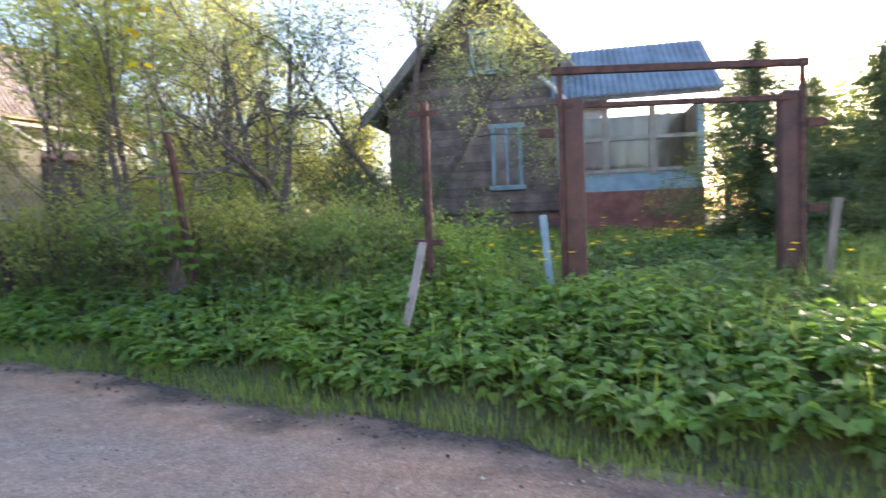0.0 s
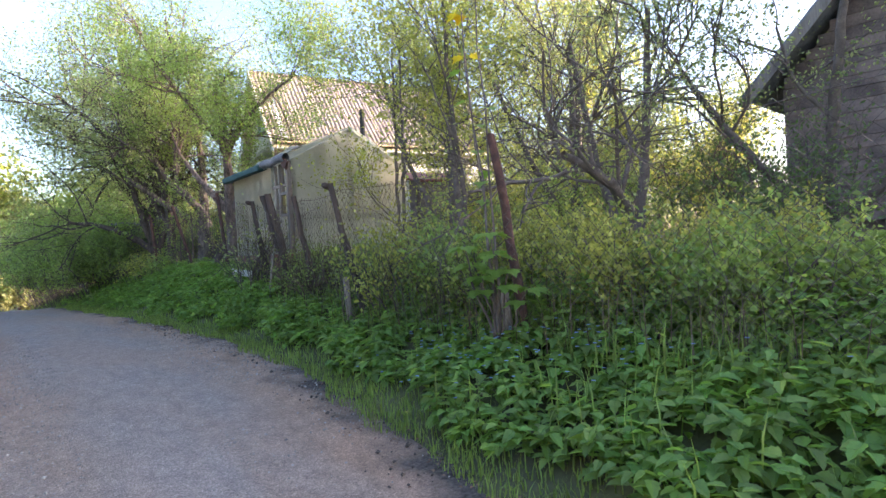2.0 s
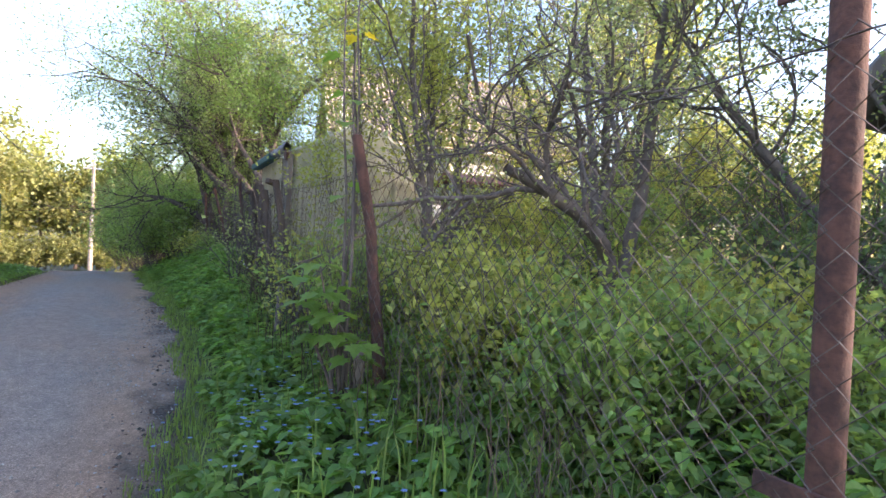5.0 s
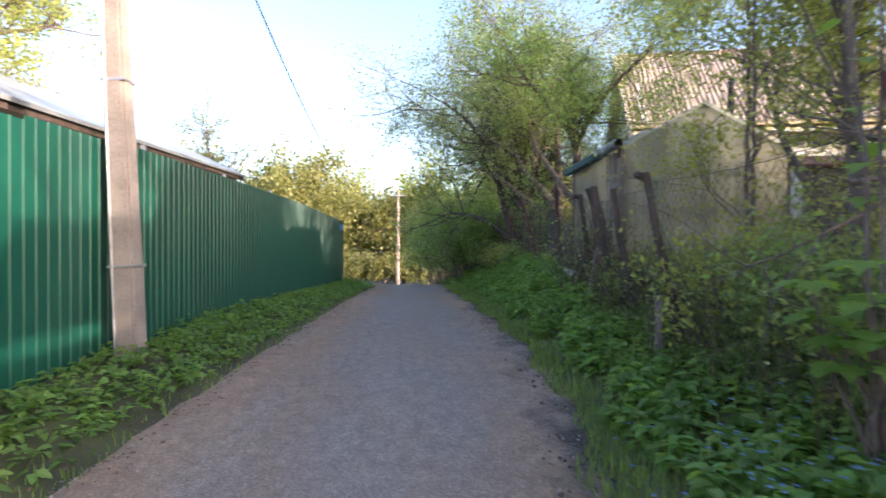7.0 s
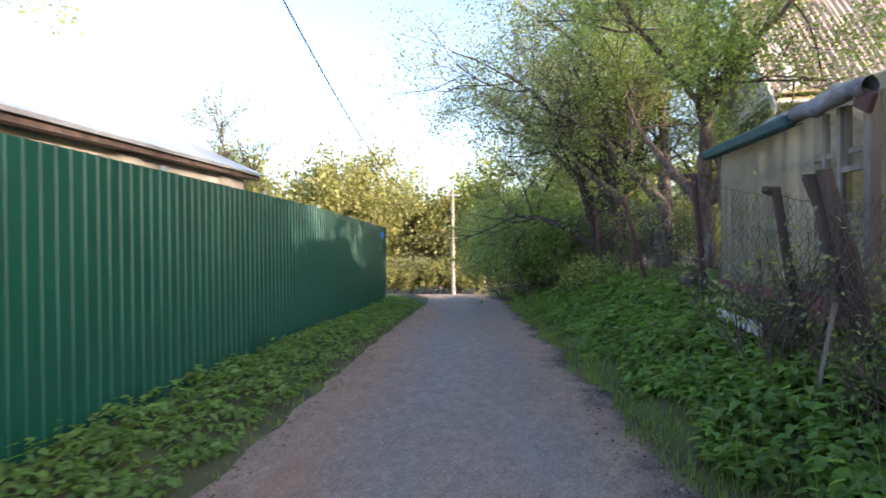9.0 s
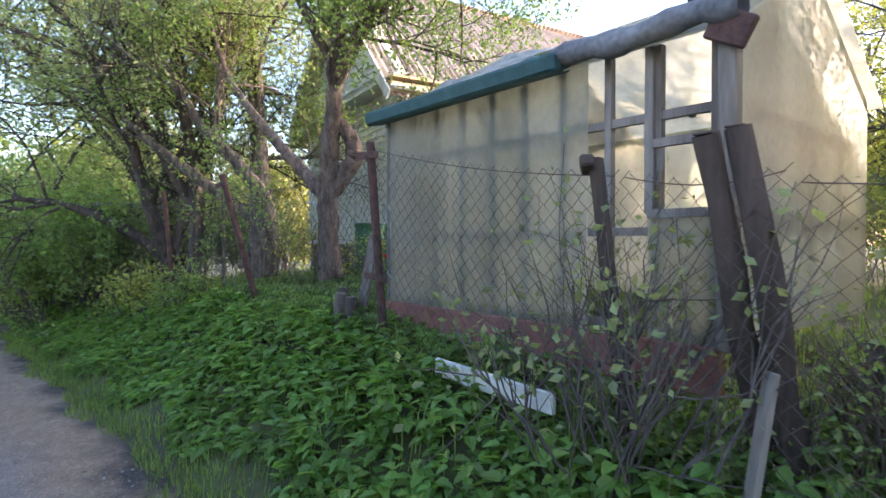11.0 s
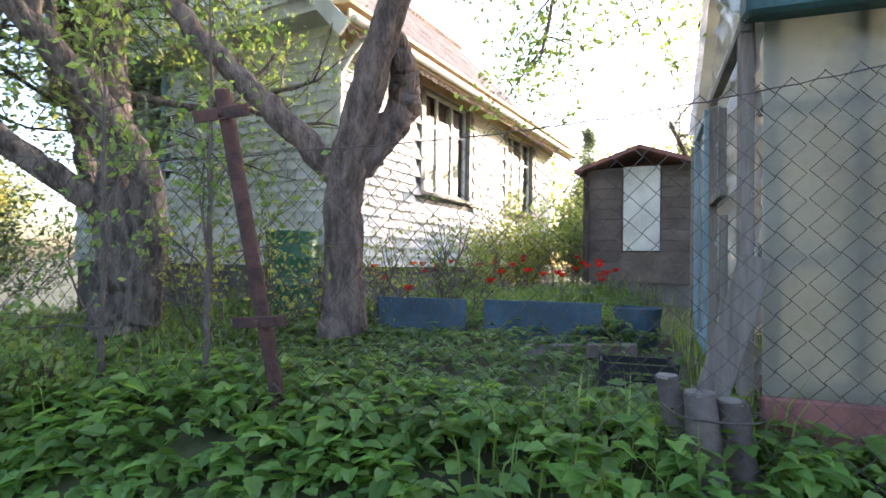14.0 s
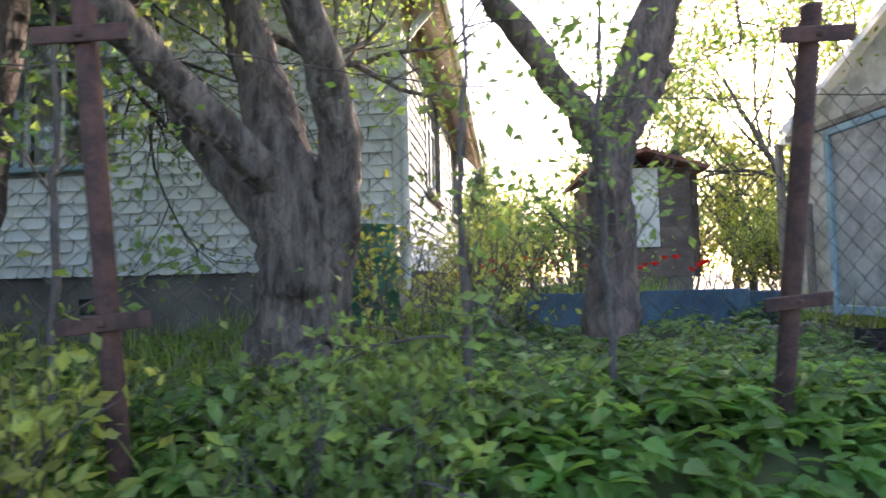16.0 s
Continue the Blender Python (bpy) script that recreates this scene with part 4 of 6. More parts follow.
def simple_window(parent, x, y0, y1, z0, z1, mat, bars=2):
    wdw = new("window")
    wdw.parent = parent
    part("frame", box((x - 0.02, (y0 + y1) / 2, z1 + 0.05), (0.06, y1 - y0 + 0.2, 0.1)), mat, wdw)
    part("frame", box((x - 0.02, (y0 + y1) / 2, z0 - 0.05), (0.09, y1 - y0 + 0.2, 0.1)), mat, wdw)
    for k in range(bars + 1):
        part("bar", box((x - 0.02, y0 + (y1 - y0) * k / bars, (z0 + z1) / 2), (0.05, 0.08 if k in (0, bars) else 0.05, z1 - z0)), mat, wdw)
    part("pane", box((x, (y0 + y1) / 2, (z0 + z1) / 2), (0.01, y1 - y0, z1 - z0)), M_GLASS, wdw)
    return wdw


simple_window(old_house, -0.02, 1.05, 1.75, 4.55, 5.35, M_BLUEPAINT)
simple_window(old_house, -0.02, 0.75, 1.35, 2.0, 3.25, M_BLUEPAINT)
veranda = new("veranda")
veranda.parent = old_house
PX = -0.9
part("base_wall", box((PX + 1.3, -1.42, 1.15), (2.6, 2.75, 1.15)), M_BRICK, veranda, "dull red base wall")
part("lower_panel", box((PX + 1.3, -1.42, 1.9), (2.55, 2.7, 0.36)), M_BLUEPAINT, veranda)
for k in range(4):
    y = -0.1 - k * 0.88
    part("mullion", box((PX + 0.02, y, 2.72), (0.09, 0.12, 1.4)), M_GREYTRIM if k % 3 else M_BLUEPAINT, veranda)
for z in (2.12, 2.75, 3.38):
    part("transom", box((PX + 0.02, -1.42, z), (0.07, 2.7, 0.07)), M_GREYTRIM, veranda)
for k in range(3):
    part("pane", box((PX + 0.06, -0.54 - k * 0.88, 2.75), (0.012, 0.8, 1.2)), M_GLASS, veranda)
part("inner_wall", box((PX + 1.4, -1.42, 2.75), (0.06, 2.6, 1.3)), M_OLDWOOD, veranda)
part("side_wall", box((PX + 1.3, -2.76, 2.72), (2.55, 0.06, 1.4)), M_CLAP, veranda)
sheet0 = wave_sheet(3.1, 2.2, 26, 0.018)
ob = part("roof", sheet0, M_BLUEROOF, veranda)
ob.matrix_basis = Matrix.Translation((PX - 0.45, 0.05, 3.52)) @ Matrix.Rotation(radians(-90), 4, "Z") @ Matrix.Rotation(radians(38), 4, "X")
part("eaves_board", box((PX - 0.4, -1.45, 3.5), (0.04, 3.1, 0.12)), M_OLDWOOD, veranda)
w = Wood()
w.tube([(PX - 0.42, 0.25, 4.0), (PX - 0.45, 0.0, 3.75), (PX - 0.42, -0.25, 3.45)], [0.05] * 3, 8)
w.make("gutter", M_WTRIM, veranda)

# ---- gate frame by the lane ----
gate = empty("gate_frame", (5.68, -0.20, gz(5.68, 0) - 0.1), "rusty brown steel gateway frame with thick posts", "gate")
for y, dx, sg in ((0.0, 0, 1), (-2.05, 0.44, -1)):
    part("post", box((dx, y - 0.02, 0.98), (0.17, 0.2, 2.1), bevel=0.015), M_GATE, gate)
    part("upright", box((dx - 0.09, y + sg * 0.10, 1.13), (0.04, 0.05, 2.38), bevel=0.004), M_RUST, gate)
    for z in (1.72, 0.9):
        part("hinge_plate", box((dx - 0.04, y + sg * 0.24, z), (0.05, 0.16, 0.08)), M_RUST, gate)
for z, s in ((2.29, 0.07), (1.96, 0.05)):
    part("beam", box((0.15, -1.03, z), (2.45 if z > 2.2 else 2.2, s * 0.8, s), Matrix.Rotation(math.atan2(-2.05, 0.44), 4, "Z"), bevel=0.004), M_RUST, gate)
for x, y, lean in ((5.5, 0.05, 0.08), (6.05, -2.6, -0.12)):
    st = empty("wooden_stake", (x, y, gz(x, y) - 0.05), "pale timber stake propped beside the gateway", "stake", "stakes along the fence")
    part("board", box((0, 0.0, 0.42), (0.05, 0.07, 0.95), Matrix.Rotation(-lean, 4, "X"), bevel=0.006), M_BLUEPAINT if lean > 0 else M_PALEWOOD, st)

# ---- fence posts ----


def cross_post(base, top, label, arms, r=0.036, turn=90):
    """A rusty pipe post from base to top with short flat cross-arms."""
    base, top = Vector(base), Vector(top)
    d = top - base
    p = empty("fence_post", tuple(base), label, "fence post", "posts of the wire fence")
    p.matrix_basis = Matrix.Translation(base) @ Vector((0, 0, 1)).rotation_difference(d).to_matrix().to_4x4() @ Matrix.Rotation(radians(turn), 4, "Z")
    height = d.length
    w = Wood()
    w.tube([(0, 0, 0), (0, 0, height * 0.5), (0, 0, height)], [r, r, r], 14, 0.012)
    w.make("pipe", M_RUST, p)
    part("cap", box((0, 0, height), (r * 1.5, r * 1.5, 0.02), bevel=0.006), M_RUST, p)
    for z in arms:
        part("cross_arm", box((0, r + 0.006, z), (0.29, 0.012, 0.055), Matrix.Rotation(0.03 * rng.normal(), 4, "Y"), bevel=0.003), M_RUST, p)
        part("bolt", box((0, r + 0.016, z), (0.022, 0.016, 0.022), bevel=0.004), M_RUST, p)
    return p


def timber_post(base, top, r, mat, label):
    base = np.array(base, dtype=float)
    base[2] -= 0.1
    top = np.array(top)
    p = empty("fence_post", tuple(base), label, "fence post", "posts of the wire fence")
    w = Wood()
    k = 7
    pts = [(top - base) * t + (0.008 * rng.normal(), 0.008 * rng.normal(), 0) for t in np.linspace(0, 1, k)]
    w.tube(pts, r * np.linspace(1.1, 0.9, k), 8, 0.08)
    ob = w.make("log", mat, p)
    part("cut_end", box(tuple(pts[-1]), (r * 1.3, r * 1.3, 0.012), bevel=0.004), mat, p)
    return p


def stake(base, top, label="pale weathered stake propping the fence"):
    base, top = Vector(base), Vector(top)
    st = empty("wooden_stake", tuple(base), label, "stake", "stakes along the fence")
    d = top - base
    m = d.to_track_quat("Z", "Y").to_matrix().to_4x4()
    part("board", box(tuple(d / 2), (0.075, 0.03, d.length), m, bevel=0.005), M_PALEWOOD, st)
    return st


cross_post((5.45, 1.2, 0.3), (5.43, 1.2, 2.44), "thick rusty pipe fence post with flat cross-arms", (0.77, 2.02), r=0.042)
stake((4.52, 1.21, 0.40), (5.12, 1.185, 1.08))
timber_post((5.60, 3.93, gz(5.60, 3.93)), (5.37, 4.02, 2.32), 0.042, M_RUST, "rust-brown leaning fence post wound with shoots")
stake((5.40, 3.95, gz(5.4, 3.95)), (5.46, 4.06, 0.95))
for b, t in (((5.86, 6.76), (5.6, 7.05, 2.26)), ((6.02, 8.19), (5.82, 8.44, 2.24)), ((6.36, 9.62), (6.07, 9.80, 2.42)), ((6.44, 9.76), (6.03, 9.93, 2.40)), ((6.32, 10.39), (6.09, 10.50, 2.36))):
    tp = timber_post((*b, gz(*b)), t, 0.062 if 9.4 < b[1] < 9.8 else 0.045, M_DARKWOOD, "dark leaning timber fence post tangled in wire")
    if b[1] < 7 or b[1] > 10:
        d = Vector(t) - Vector((*b, gz(*b) - 0.1))
        part("stub", box((d.x - 0.03, d.y + 0.02, d.z - 0.03), (0.17, 0.07, 0.06), Matrix.Rotation(0.5, 4, "Z") @ Matrix.Rotation(0.2, 4, "Y"), bevel=0.012), M_DARKWOOD, tp)
stake((5.62, 6.78, gz(5.62, 6.78)), (5.7, 6.95, 1.05))
stake((5.97, 9.76, gz(5.97, 9.76)), (6.06, 9.68, 1.42))
cross_post((6.48, 12.69, 0.95), (6.31, 12.67, 2.74), "rusty pipe fence post with two cross-arms", (0.70, 1.70))
cross_post((6.70, 15.31, 0.9), (6.25, 15.43, 2.70), "rusty pipe fence post leaning out of the nettles", (0.78, 1.76))
cross_post((6.53, 17.82, 0.9), (6.40, 17.91, 2.68), "rusty pipe fence post among yellow bushes", (0.75, 1.68))
# old stump
st = empty("log_bundle", (6.50, 13.36, gz(6.50, 13.36) - 0.05), "short grey weathered logs wired to the fence", "logs")
for dx, dy, lx, ly, h, r in ((0, 0, 0.02, 0.04, 0.40, 0.066), (0.02, -0.12, 0.03, 0.04, 0.37, 0.062), (0.10, 0.07, 0.02, 0.08, 0.44, 0.05)):
    w = Wood()
    w.tube([(dx + lx * t, dy + ly * t, h * t) for t in (0, 0.25, 0.5, 0.75, 1.0)], [r * 1.1, r * 1.05, r, r, r * 0.95], 11, 0.09)
    lg = w.make("log", M_SHEDWOOD, st)
    bm = bmesh.new()
    bmesh.ops.create_cone(bm, cap_ends=True, segments=10, radius1=r * 0.92, radius2=r * 0.88, depth=0.014, matrix=Matrix.Translation((dx + lx, dy + ly, h)))
    part("cut_face", bm, M_OLDWOOD, lg)
w = Wood()
w.tube([(0.02 + 0.12 * math.cos(a), -0.02 + 0.17 * math.sin(a), 0.32) for a in np.linspace(0, 6.283, 20)], [0.004] * 20, 4)
w.make("wire_tie", M_WIRE, st)
st = empty("stump", (6.95, 9.5, gz(6.95, 9.5) - 0.05), "short dark wooden stub under the wire mesh", "stump")
w = Wood()
w.tube([(0, 0, 0), (0.01, 0, 0.2), (0.02, 0, 0.4), (0.02, -0.01, 0.62)], [0.06, 0.055, 0.05, 0.048], 11, 0.1)
w.make("wood", M_DARKWOOD, st)
# loose things on the ground
def loose_board(name, a, b, w_, h_, mat, label, cat):
    a, b = Vector(a), Vector(b)
    d = b - a
    ob = empty(name, tuple(a), label, cat)
    part("board", box(tuple(d / 2), (w_, h_, d.length), d.to_track_quat("Z", "X").to_matrix().to_4x4(), bevel=0.006), mat, ob)


loose_board("white_slab", (6.12, 10.75, 1.05), (6.18, 11.75, 1.09), 0.12, 0.03, M_WTRIM, "chipped white board lying along the fence foot", "board")
loose_board("garden_beam", (8.35, 14.3, gz(8.35, 14.3) + 0.05), (8.55, 13.5, gz(8.55, 13.5) + 0.06), 0.10, 0.08, M_OLDWOOD, "old timber beam lying on bare soil", "beam")
loose_board("pale_pipe", (9.35, 17.7, gz(9.3, 17.7) + 0.06), (9.6, 19.2, gz(9.6, 19.2) + 0.03), 0.06, 0.06, M_BLUEPAINT, "pale plank lying beside the house wall", "plank")
crate = empty("plastic_crate", (7.75, 13.55, gz(7.75, 13.55)), "black slatted plastic crate on bare soil", "crate")
for k in range(3):
    for s in (-1, 1):
        part("slat", box((0.15 * s, 0, 0.03 + 0.06 * k), (0.012, 0.42, 0.04)), M_BLACK, crate)
        part("slat", box((0, 0.21 * s, 0.03 + 0.06 * k), (0.30, 0.012, 0.04)), M_BLACK, crate)
for sx in (-1, 1):
    for sy in (-1, 1):
        part("corner", box((0.15 * sx, 0.21 * sy, 0.09), (0.03, 0.03, 0.19), bevel=0.004), M_BLACK, crate)
part("bottom", box((0, 0, 0.012), (0.29, 0.41, 0.012)), M_BLACK, crate)

# ---- chain-link mesh between the posts ----


def chain_link(points, z_lo, z_hi, label):
    """Zigzag wires woven into diamonds along a line of posts."""
    fence = empty("chain_link_fence", (*points[0], z_lo[0]), label, "wire fence")
    o = np.array([*points[0], z_lo[0]])
    pitch, rise = 0.052, 0.052
    for i in range(len(points) - 1):
        a, b = np.array(points[i]), np.array(points[i + 1])
        run = np.linalg.norm(b - a)
        t = (b - a) / run
        side = np.array([t[1], -t[0]])
        w = Wood()
        tops = []
        for k in range(int(run / pitch)):
            f = (k + 0.5) * pitch / run
            p = a + (b - a) * f + side * (0.05 * math.sin(f * 3.1 + i) + 0.008 * rng.normal())
            lo, hi = z_lo[i] + (z_lo[i + 1] - z_lo[i]) * f, z_hi[i] + (z_hi[i + 1] - z_hi[i]) * f - 0.05 * math.sin(math.pi * f)
            m = int((hi - lo) / rise)
            zs = hi - np.arange(m + 1) * rise
            off = np.where((np.arange(m + 1) + k) % 2 == 0, -0.5, 0.5) * pitch * 1.03
            w.tube(np.stack([p[0] + t[0] * off, p[1] + t[1] * off, zs], axis=1) - o, np.full(m + 1, 0.0025), 3)
            tops.append((p[0], p[1], hi - 0.03))
        w.make("mesh_panel", M_WIRE, fence, smooth=False)
        w = Wood()
        w.tube(np.array(tops) - o, np.full(len(tops), 0.003), 4)
        w.make("top_wire", M_WIRE, fence)
    return fence


fl = [(4.95, 0.3), (5.37, 1.05), (5.40, 4.05), (5.66, 7.0), (5.9, 8.3), (6.02, 9.6), (6.12, 10.4), (6.40, 12.69), (6.50, 15.3), (6.5, 17.6), (6.45, 20.5)]
gl = [gz(*p) for p in fl]
chain_link(fl[1:6], [z + 0.05 for z in gl[1:6]], [2.2, 2.15, 2.2, 2.2, 2.2], "rusty sagging chain-link fence along the bank")
chain_link(fl[5:8], [z + 0.05 for z in gl[5:8]], [2.25, 2.3, 2.72], "rusty chain-link fence before the greenhouse")
chain_link(fl[7:], [z + 0.05 for z in gl[7:]], [2.72, 2.5, 2.6, 2.5], "rusty chain-link fence before the white house")

# ---- low blue garden boards, bucket ----
for k, (p, q) in enumerate((((8.95, 15.75), (8.93, 14.9)), ((8.97, 14.75), (9.0, 13.75)))):
    c = ((p[0] + q[0]) / 2, (p[1] + q[1]) / 2)
    bd = empty("garden_edging", (*c, gz(*c) - 0.1), "faded blue painted board edging a flower bed", "edging", "flower bed edging")
    part("board", box((0, 0, 0.22), (0.03, abs(q[1] - p[1]), 0.44), bevel=0.006), M_BLUEBOARD, bd)
    for s in (-0.4, 0.4):
        part("peg", box((0.03, s * abs(q[1] - p[1]), 0.14), (0.03, 0.04, 0.3)), M_OLDWOOD, bd)
tub = empty("garden_tub", (9.15, 13.45, gz(9.15, 13.45) - 0.02), "dark blue plastic tub by the flower bed", "tub")
bm = bmesh.new()
bmesh.ops.create_cone(bm, cap_ends=False, segments=20, radius1=0.16, radius2=0.2, depth=0.32, matrix=Matrix.Translation((0, 0, 0.16)))
solid(bm, 0.012)
part("shell", bm, M_BLUEBOARD, tub)

# ---- trees ----


def grow(w, tips, p, d, length, r, level, spread, rise, kids, rnd):
    """A limb that wanders, tapers and forks; leaf places gather along the last twigs."""
    k = 6 if level > 0 else 4
    pts, q, dd = [np.array(p)], np.array(p, dtype=float), np.array(d, dtype=float)
    for s in range(k):
        dd = unit(dd + rnd.normal(0, 0.16, 3) + np.array([0, 0, rise]))
        q = q + dd * length / k
        pts.append(q.copy())
    w.tube(pts, np.linspace(r, r * (0.55 if level else 0.3), k + 1), 7 if r > 0.05 else 5 if r > 0.015 else 3, 0.05 if r > 0.03 else 0)
    if level == 0:
        for a in pts[1:]:
            tips.append(a)
        return
    for c in range(kids):
        t = rnd.uniform(0.35, 1.0)
        i = min(int(t * k), k - 1)
        at = pts[i] + (pts[i + 1] - pts[i]) * (t * k - i)
        nd = unit(dd + rnd.normal(0, spread, 3))
        grow(w, tips, at, nd, length * rnd.uniform(0.55, 0.8), max(r * rnd.uniform(0.4, 0.6), 0.003), level - 1, spread, rise, kids, rnd)


def tree(name, trunks, limbs, leaf_mat, leaf, per_tip, seed, label, bark=None, low=0.45, levels=3, kids=5, limb_len=1.6, spread=0.75, rise=0.05, scatter=0.12, group="", wide=0.55):
    """A tree of drawn trunks, forked limbs and a crown of small leaves. trunks: lists of (x, y, z, radius)."""
    rnd = np.random.default_rng(seed)
    base = trunks[0][0]
    t = empty(name, base[:3], label, "tree", group)
    w, tips = Wood(), []
    o = np.array(base[:3])
    for tr in trunks:
        tr = np.array(tr, dtype=float)
        n = len(tr)
        u = np.linspace(0, n - 1, n * 7)
        pts = np.stack([np.interp(u, np.arange(n), tr[:, j]) for j in range(4)], axis=1)
        for _ in range(3):
            pts[1:-1] = 0.25 * pts[:-2] + 0.5 * pts[1:-1] + 0.25 * pts[2:]
        pts[1:-1, :3] += rnd.normal(0, 0.008, (len(pts) - 2, 3))
        w.tube(pts[:, :3] - o, pts[:, 3], 16, 0.07)
        for c in range(limbs if tr[-1, 3] < 0.055 or len(trunks) == 1 else 0):
            f = rnd.uniform(low, 1.0)
            i = min(int(f * (len(pts) - 1)), len(pts) - 2)
            dd = unit(unit(pts[i + 1, :3] - pts[i, :3]) + rnd.normal(0, spread, 3) + np.array([0, 0, 0.25]))
            grow(w, tips, pts[i, :3] - o, dd, limb_len * rnd.uniform(0.7, 1.2), pts[i, 3] * rnd.uniform(0.35, 0.6), levels - 1, spread, rise, kids, rnd)
    w.make("trunk", bark or M_BARK, t)
    tips = np.array(tips)
    c = np.repeat(tips, per_tip, axis=0) + rnd.normal(0, scatter, (len(tips) * per_tip, 3))
    tagged(small_leaves("crown", c, leaf, leaf_mat, t, wide), kind="stuff")
    return t


def bush(name, at, size, n_stems, leaf_mat, leaf, seed, label, category="bush", leaves_n=2500, stem_mat=None, group=""):
    rnd = np.random.default_rng(seed)
    b = empty(name, (*at, gz(*at) - 0.05), label, category, group)
    w, tips = Wood(), []
    for k in range(n_stems):
        p = np.array([rnd.normal(0, size[0] * 0.25), rnd.normal(0, size[1] * 0.25), 0])
        d = unit(np.array([p[0] / size[0] * 1.2 + rnd.normal(0, 0.2), p[1] / size[1] * 1.2 + rnd.normal(0, 0.2), 1.0]))
        p[2] = gz(at[0] + p[0], at[1] + p[1]) - gz(*at)
        grow(w, tips, p, d, size[2] * rnd.uniform(0.5, 0.8), rnd.uniform(0.006, 0.014), 1, 0.55, 0.12, 6, rnd)
    tagged(w.make("stem", stem_mat or M_TWIG, b), kind="stuff")
    tips = np.array(tips)
    per = max(1, int(leaves_n / len(tips)))
    c = np.repeat(tips, per, axis=0) + rnd.normal(0, 0.07, (len(tips) * per, 3))
    tagged(small_leaves("foliage", c, leaf, leaf_mat, b), kind="stuff")
    return b


# old fruit trees before the white house
tree("apple_tree", [[(7.80, 15.54, 1.42, 0.175), (7.76, 15.53, 1.9, 0.135), (7.72, 15.53, 2.6, 0.13), (7.62, 15.27, 3.3, 0.115), (7.5, 14.98, 4.1, 0.09), (7.3, 14.7, 5.4, 0.045)],
                    [(7.74, 15.52, 2.5, 0.085), (7.86, 15.28, 2.85, 0.115), (7.92, 15.16, 3.08, 0.12), (7.82, 15.12, 3.32, 0.10), (7.68, 15.16, 3.5, 0.07)],
                    [(7.72, 15.57, 2.55, 0.10), (7.55, 16.0, 3.0, 0.085), (7.35, 16.5, 3.5, 0.07), (7.0, 17.0, 4.3, 0.035), (6.8, 17.2, 5.2, 0.02)],
                    [(7.52, 15.05, 4.0, 0.07), (7.7, 14.4, 4.7, 0.055), (8.1, 13.7, 5.3, 0.035), (8.5, 13.0, 5.7, 0.02)],
                    [(7.5, 15.0, 4.1, 0.06), (6.7, 14.8, 5.0, 0.05), (5.9, 14.5, 5.7, 0.03)]],
     8, M_FRUIT, 0.06, 14, 11, "old fruit tree with a forked reddish trunk and fresh leaves", levels=3, kids=5, limb_len=1.5, low=0.72, spread=0.9, rise=0.0)
tree("apple_tree", [[(7.75, 17.45, 1.35, 0.26), (7.72, 17.42, 1.8, 0.2), (7.7, 17.45, 2.4, 0.17), (7.85, 17.7, 3.2, 0.13), (7.9, 17.9, 4.6, 0.08), (7.8, 18.0, 5.6, 0.04)],
                    [(7.74, 17.30, 1.45, 0.17), (7.75, 17.2, 2.0, 0.13), (7.65, 17.15, 2.6, 0.12), (7.3, 17.3, 3.1, 0.10), (6.8, 17.6, 3.7, 0.07), (6.4, 17.8, 4.6, 0.04)],
                    [(7.65, 17.5, 2.3, 0.10), (7.15, 17.95, 2.75, 0.09), (6.6, 18.4, 3.3, 0.075), (6.1, 18.9, 3.9, 0.05)],
                    [(7.7, 17.5, 2.0, 0.10), (7.9, 18.0, 2.6, 0.08), (8.1, 18.5, 3.6, 0.06), (8.1, 18.7, 5.2, 0.04)]],
     4, M_FRUIT, 0.055, 6, 12, "old gnarled fruit tree with several trunks", bark=M_BARK_OLD, levels=3, kids=5, limb_len=1.6, low=0.62)
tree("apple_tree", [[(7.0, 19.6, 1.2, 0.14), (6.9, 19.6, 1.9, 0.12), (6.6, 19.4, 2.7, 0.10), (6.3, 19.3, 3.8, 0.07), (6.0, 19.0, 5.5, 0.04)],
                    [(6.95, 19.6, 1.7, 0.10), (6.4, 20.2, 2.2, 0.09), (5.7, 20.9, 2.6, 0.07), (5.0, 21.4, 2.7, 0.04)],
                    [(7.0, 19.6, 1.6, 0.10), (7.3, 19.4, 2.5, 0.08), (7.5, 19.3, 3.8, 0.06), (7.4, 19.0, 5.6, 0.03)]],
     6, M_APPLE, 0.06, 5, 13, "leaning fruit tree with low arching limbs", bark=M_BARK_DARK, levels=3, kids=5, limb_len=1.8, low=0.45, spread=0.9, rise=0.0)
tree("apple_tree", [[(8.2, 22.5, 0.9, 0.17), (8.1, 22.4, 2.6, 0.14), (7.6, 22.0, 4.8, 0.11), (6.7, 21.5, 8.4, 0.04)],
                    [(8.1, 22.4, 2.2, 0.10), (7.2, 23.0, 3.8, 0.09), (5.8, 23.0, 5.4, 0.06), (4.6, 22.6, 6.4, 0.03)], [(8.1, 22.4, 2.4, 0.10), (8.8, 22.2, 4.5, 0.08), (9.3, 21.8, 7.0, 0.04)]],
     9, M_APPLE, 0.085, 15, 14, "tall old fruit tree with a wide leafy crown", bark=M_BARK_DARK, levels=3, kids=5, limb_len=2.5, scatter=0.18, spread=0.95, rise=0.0)
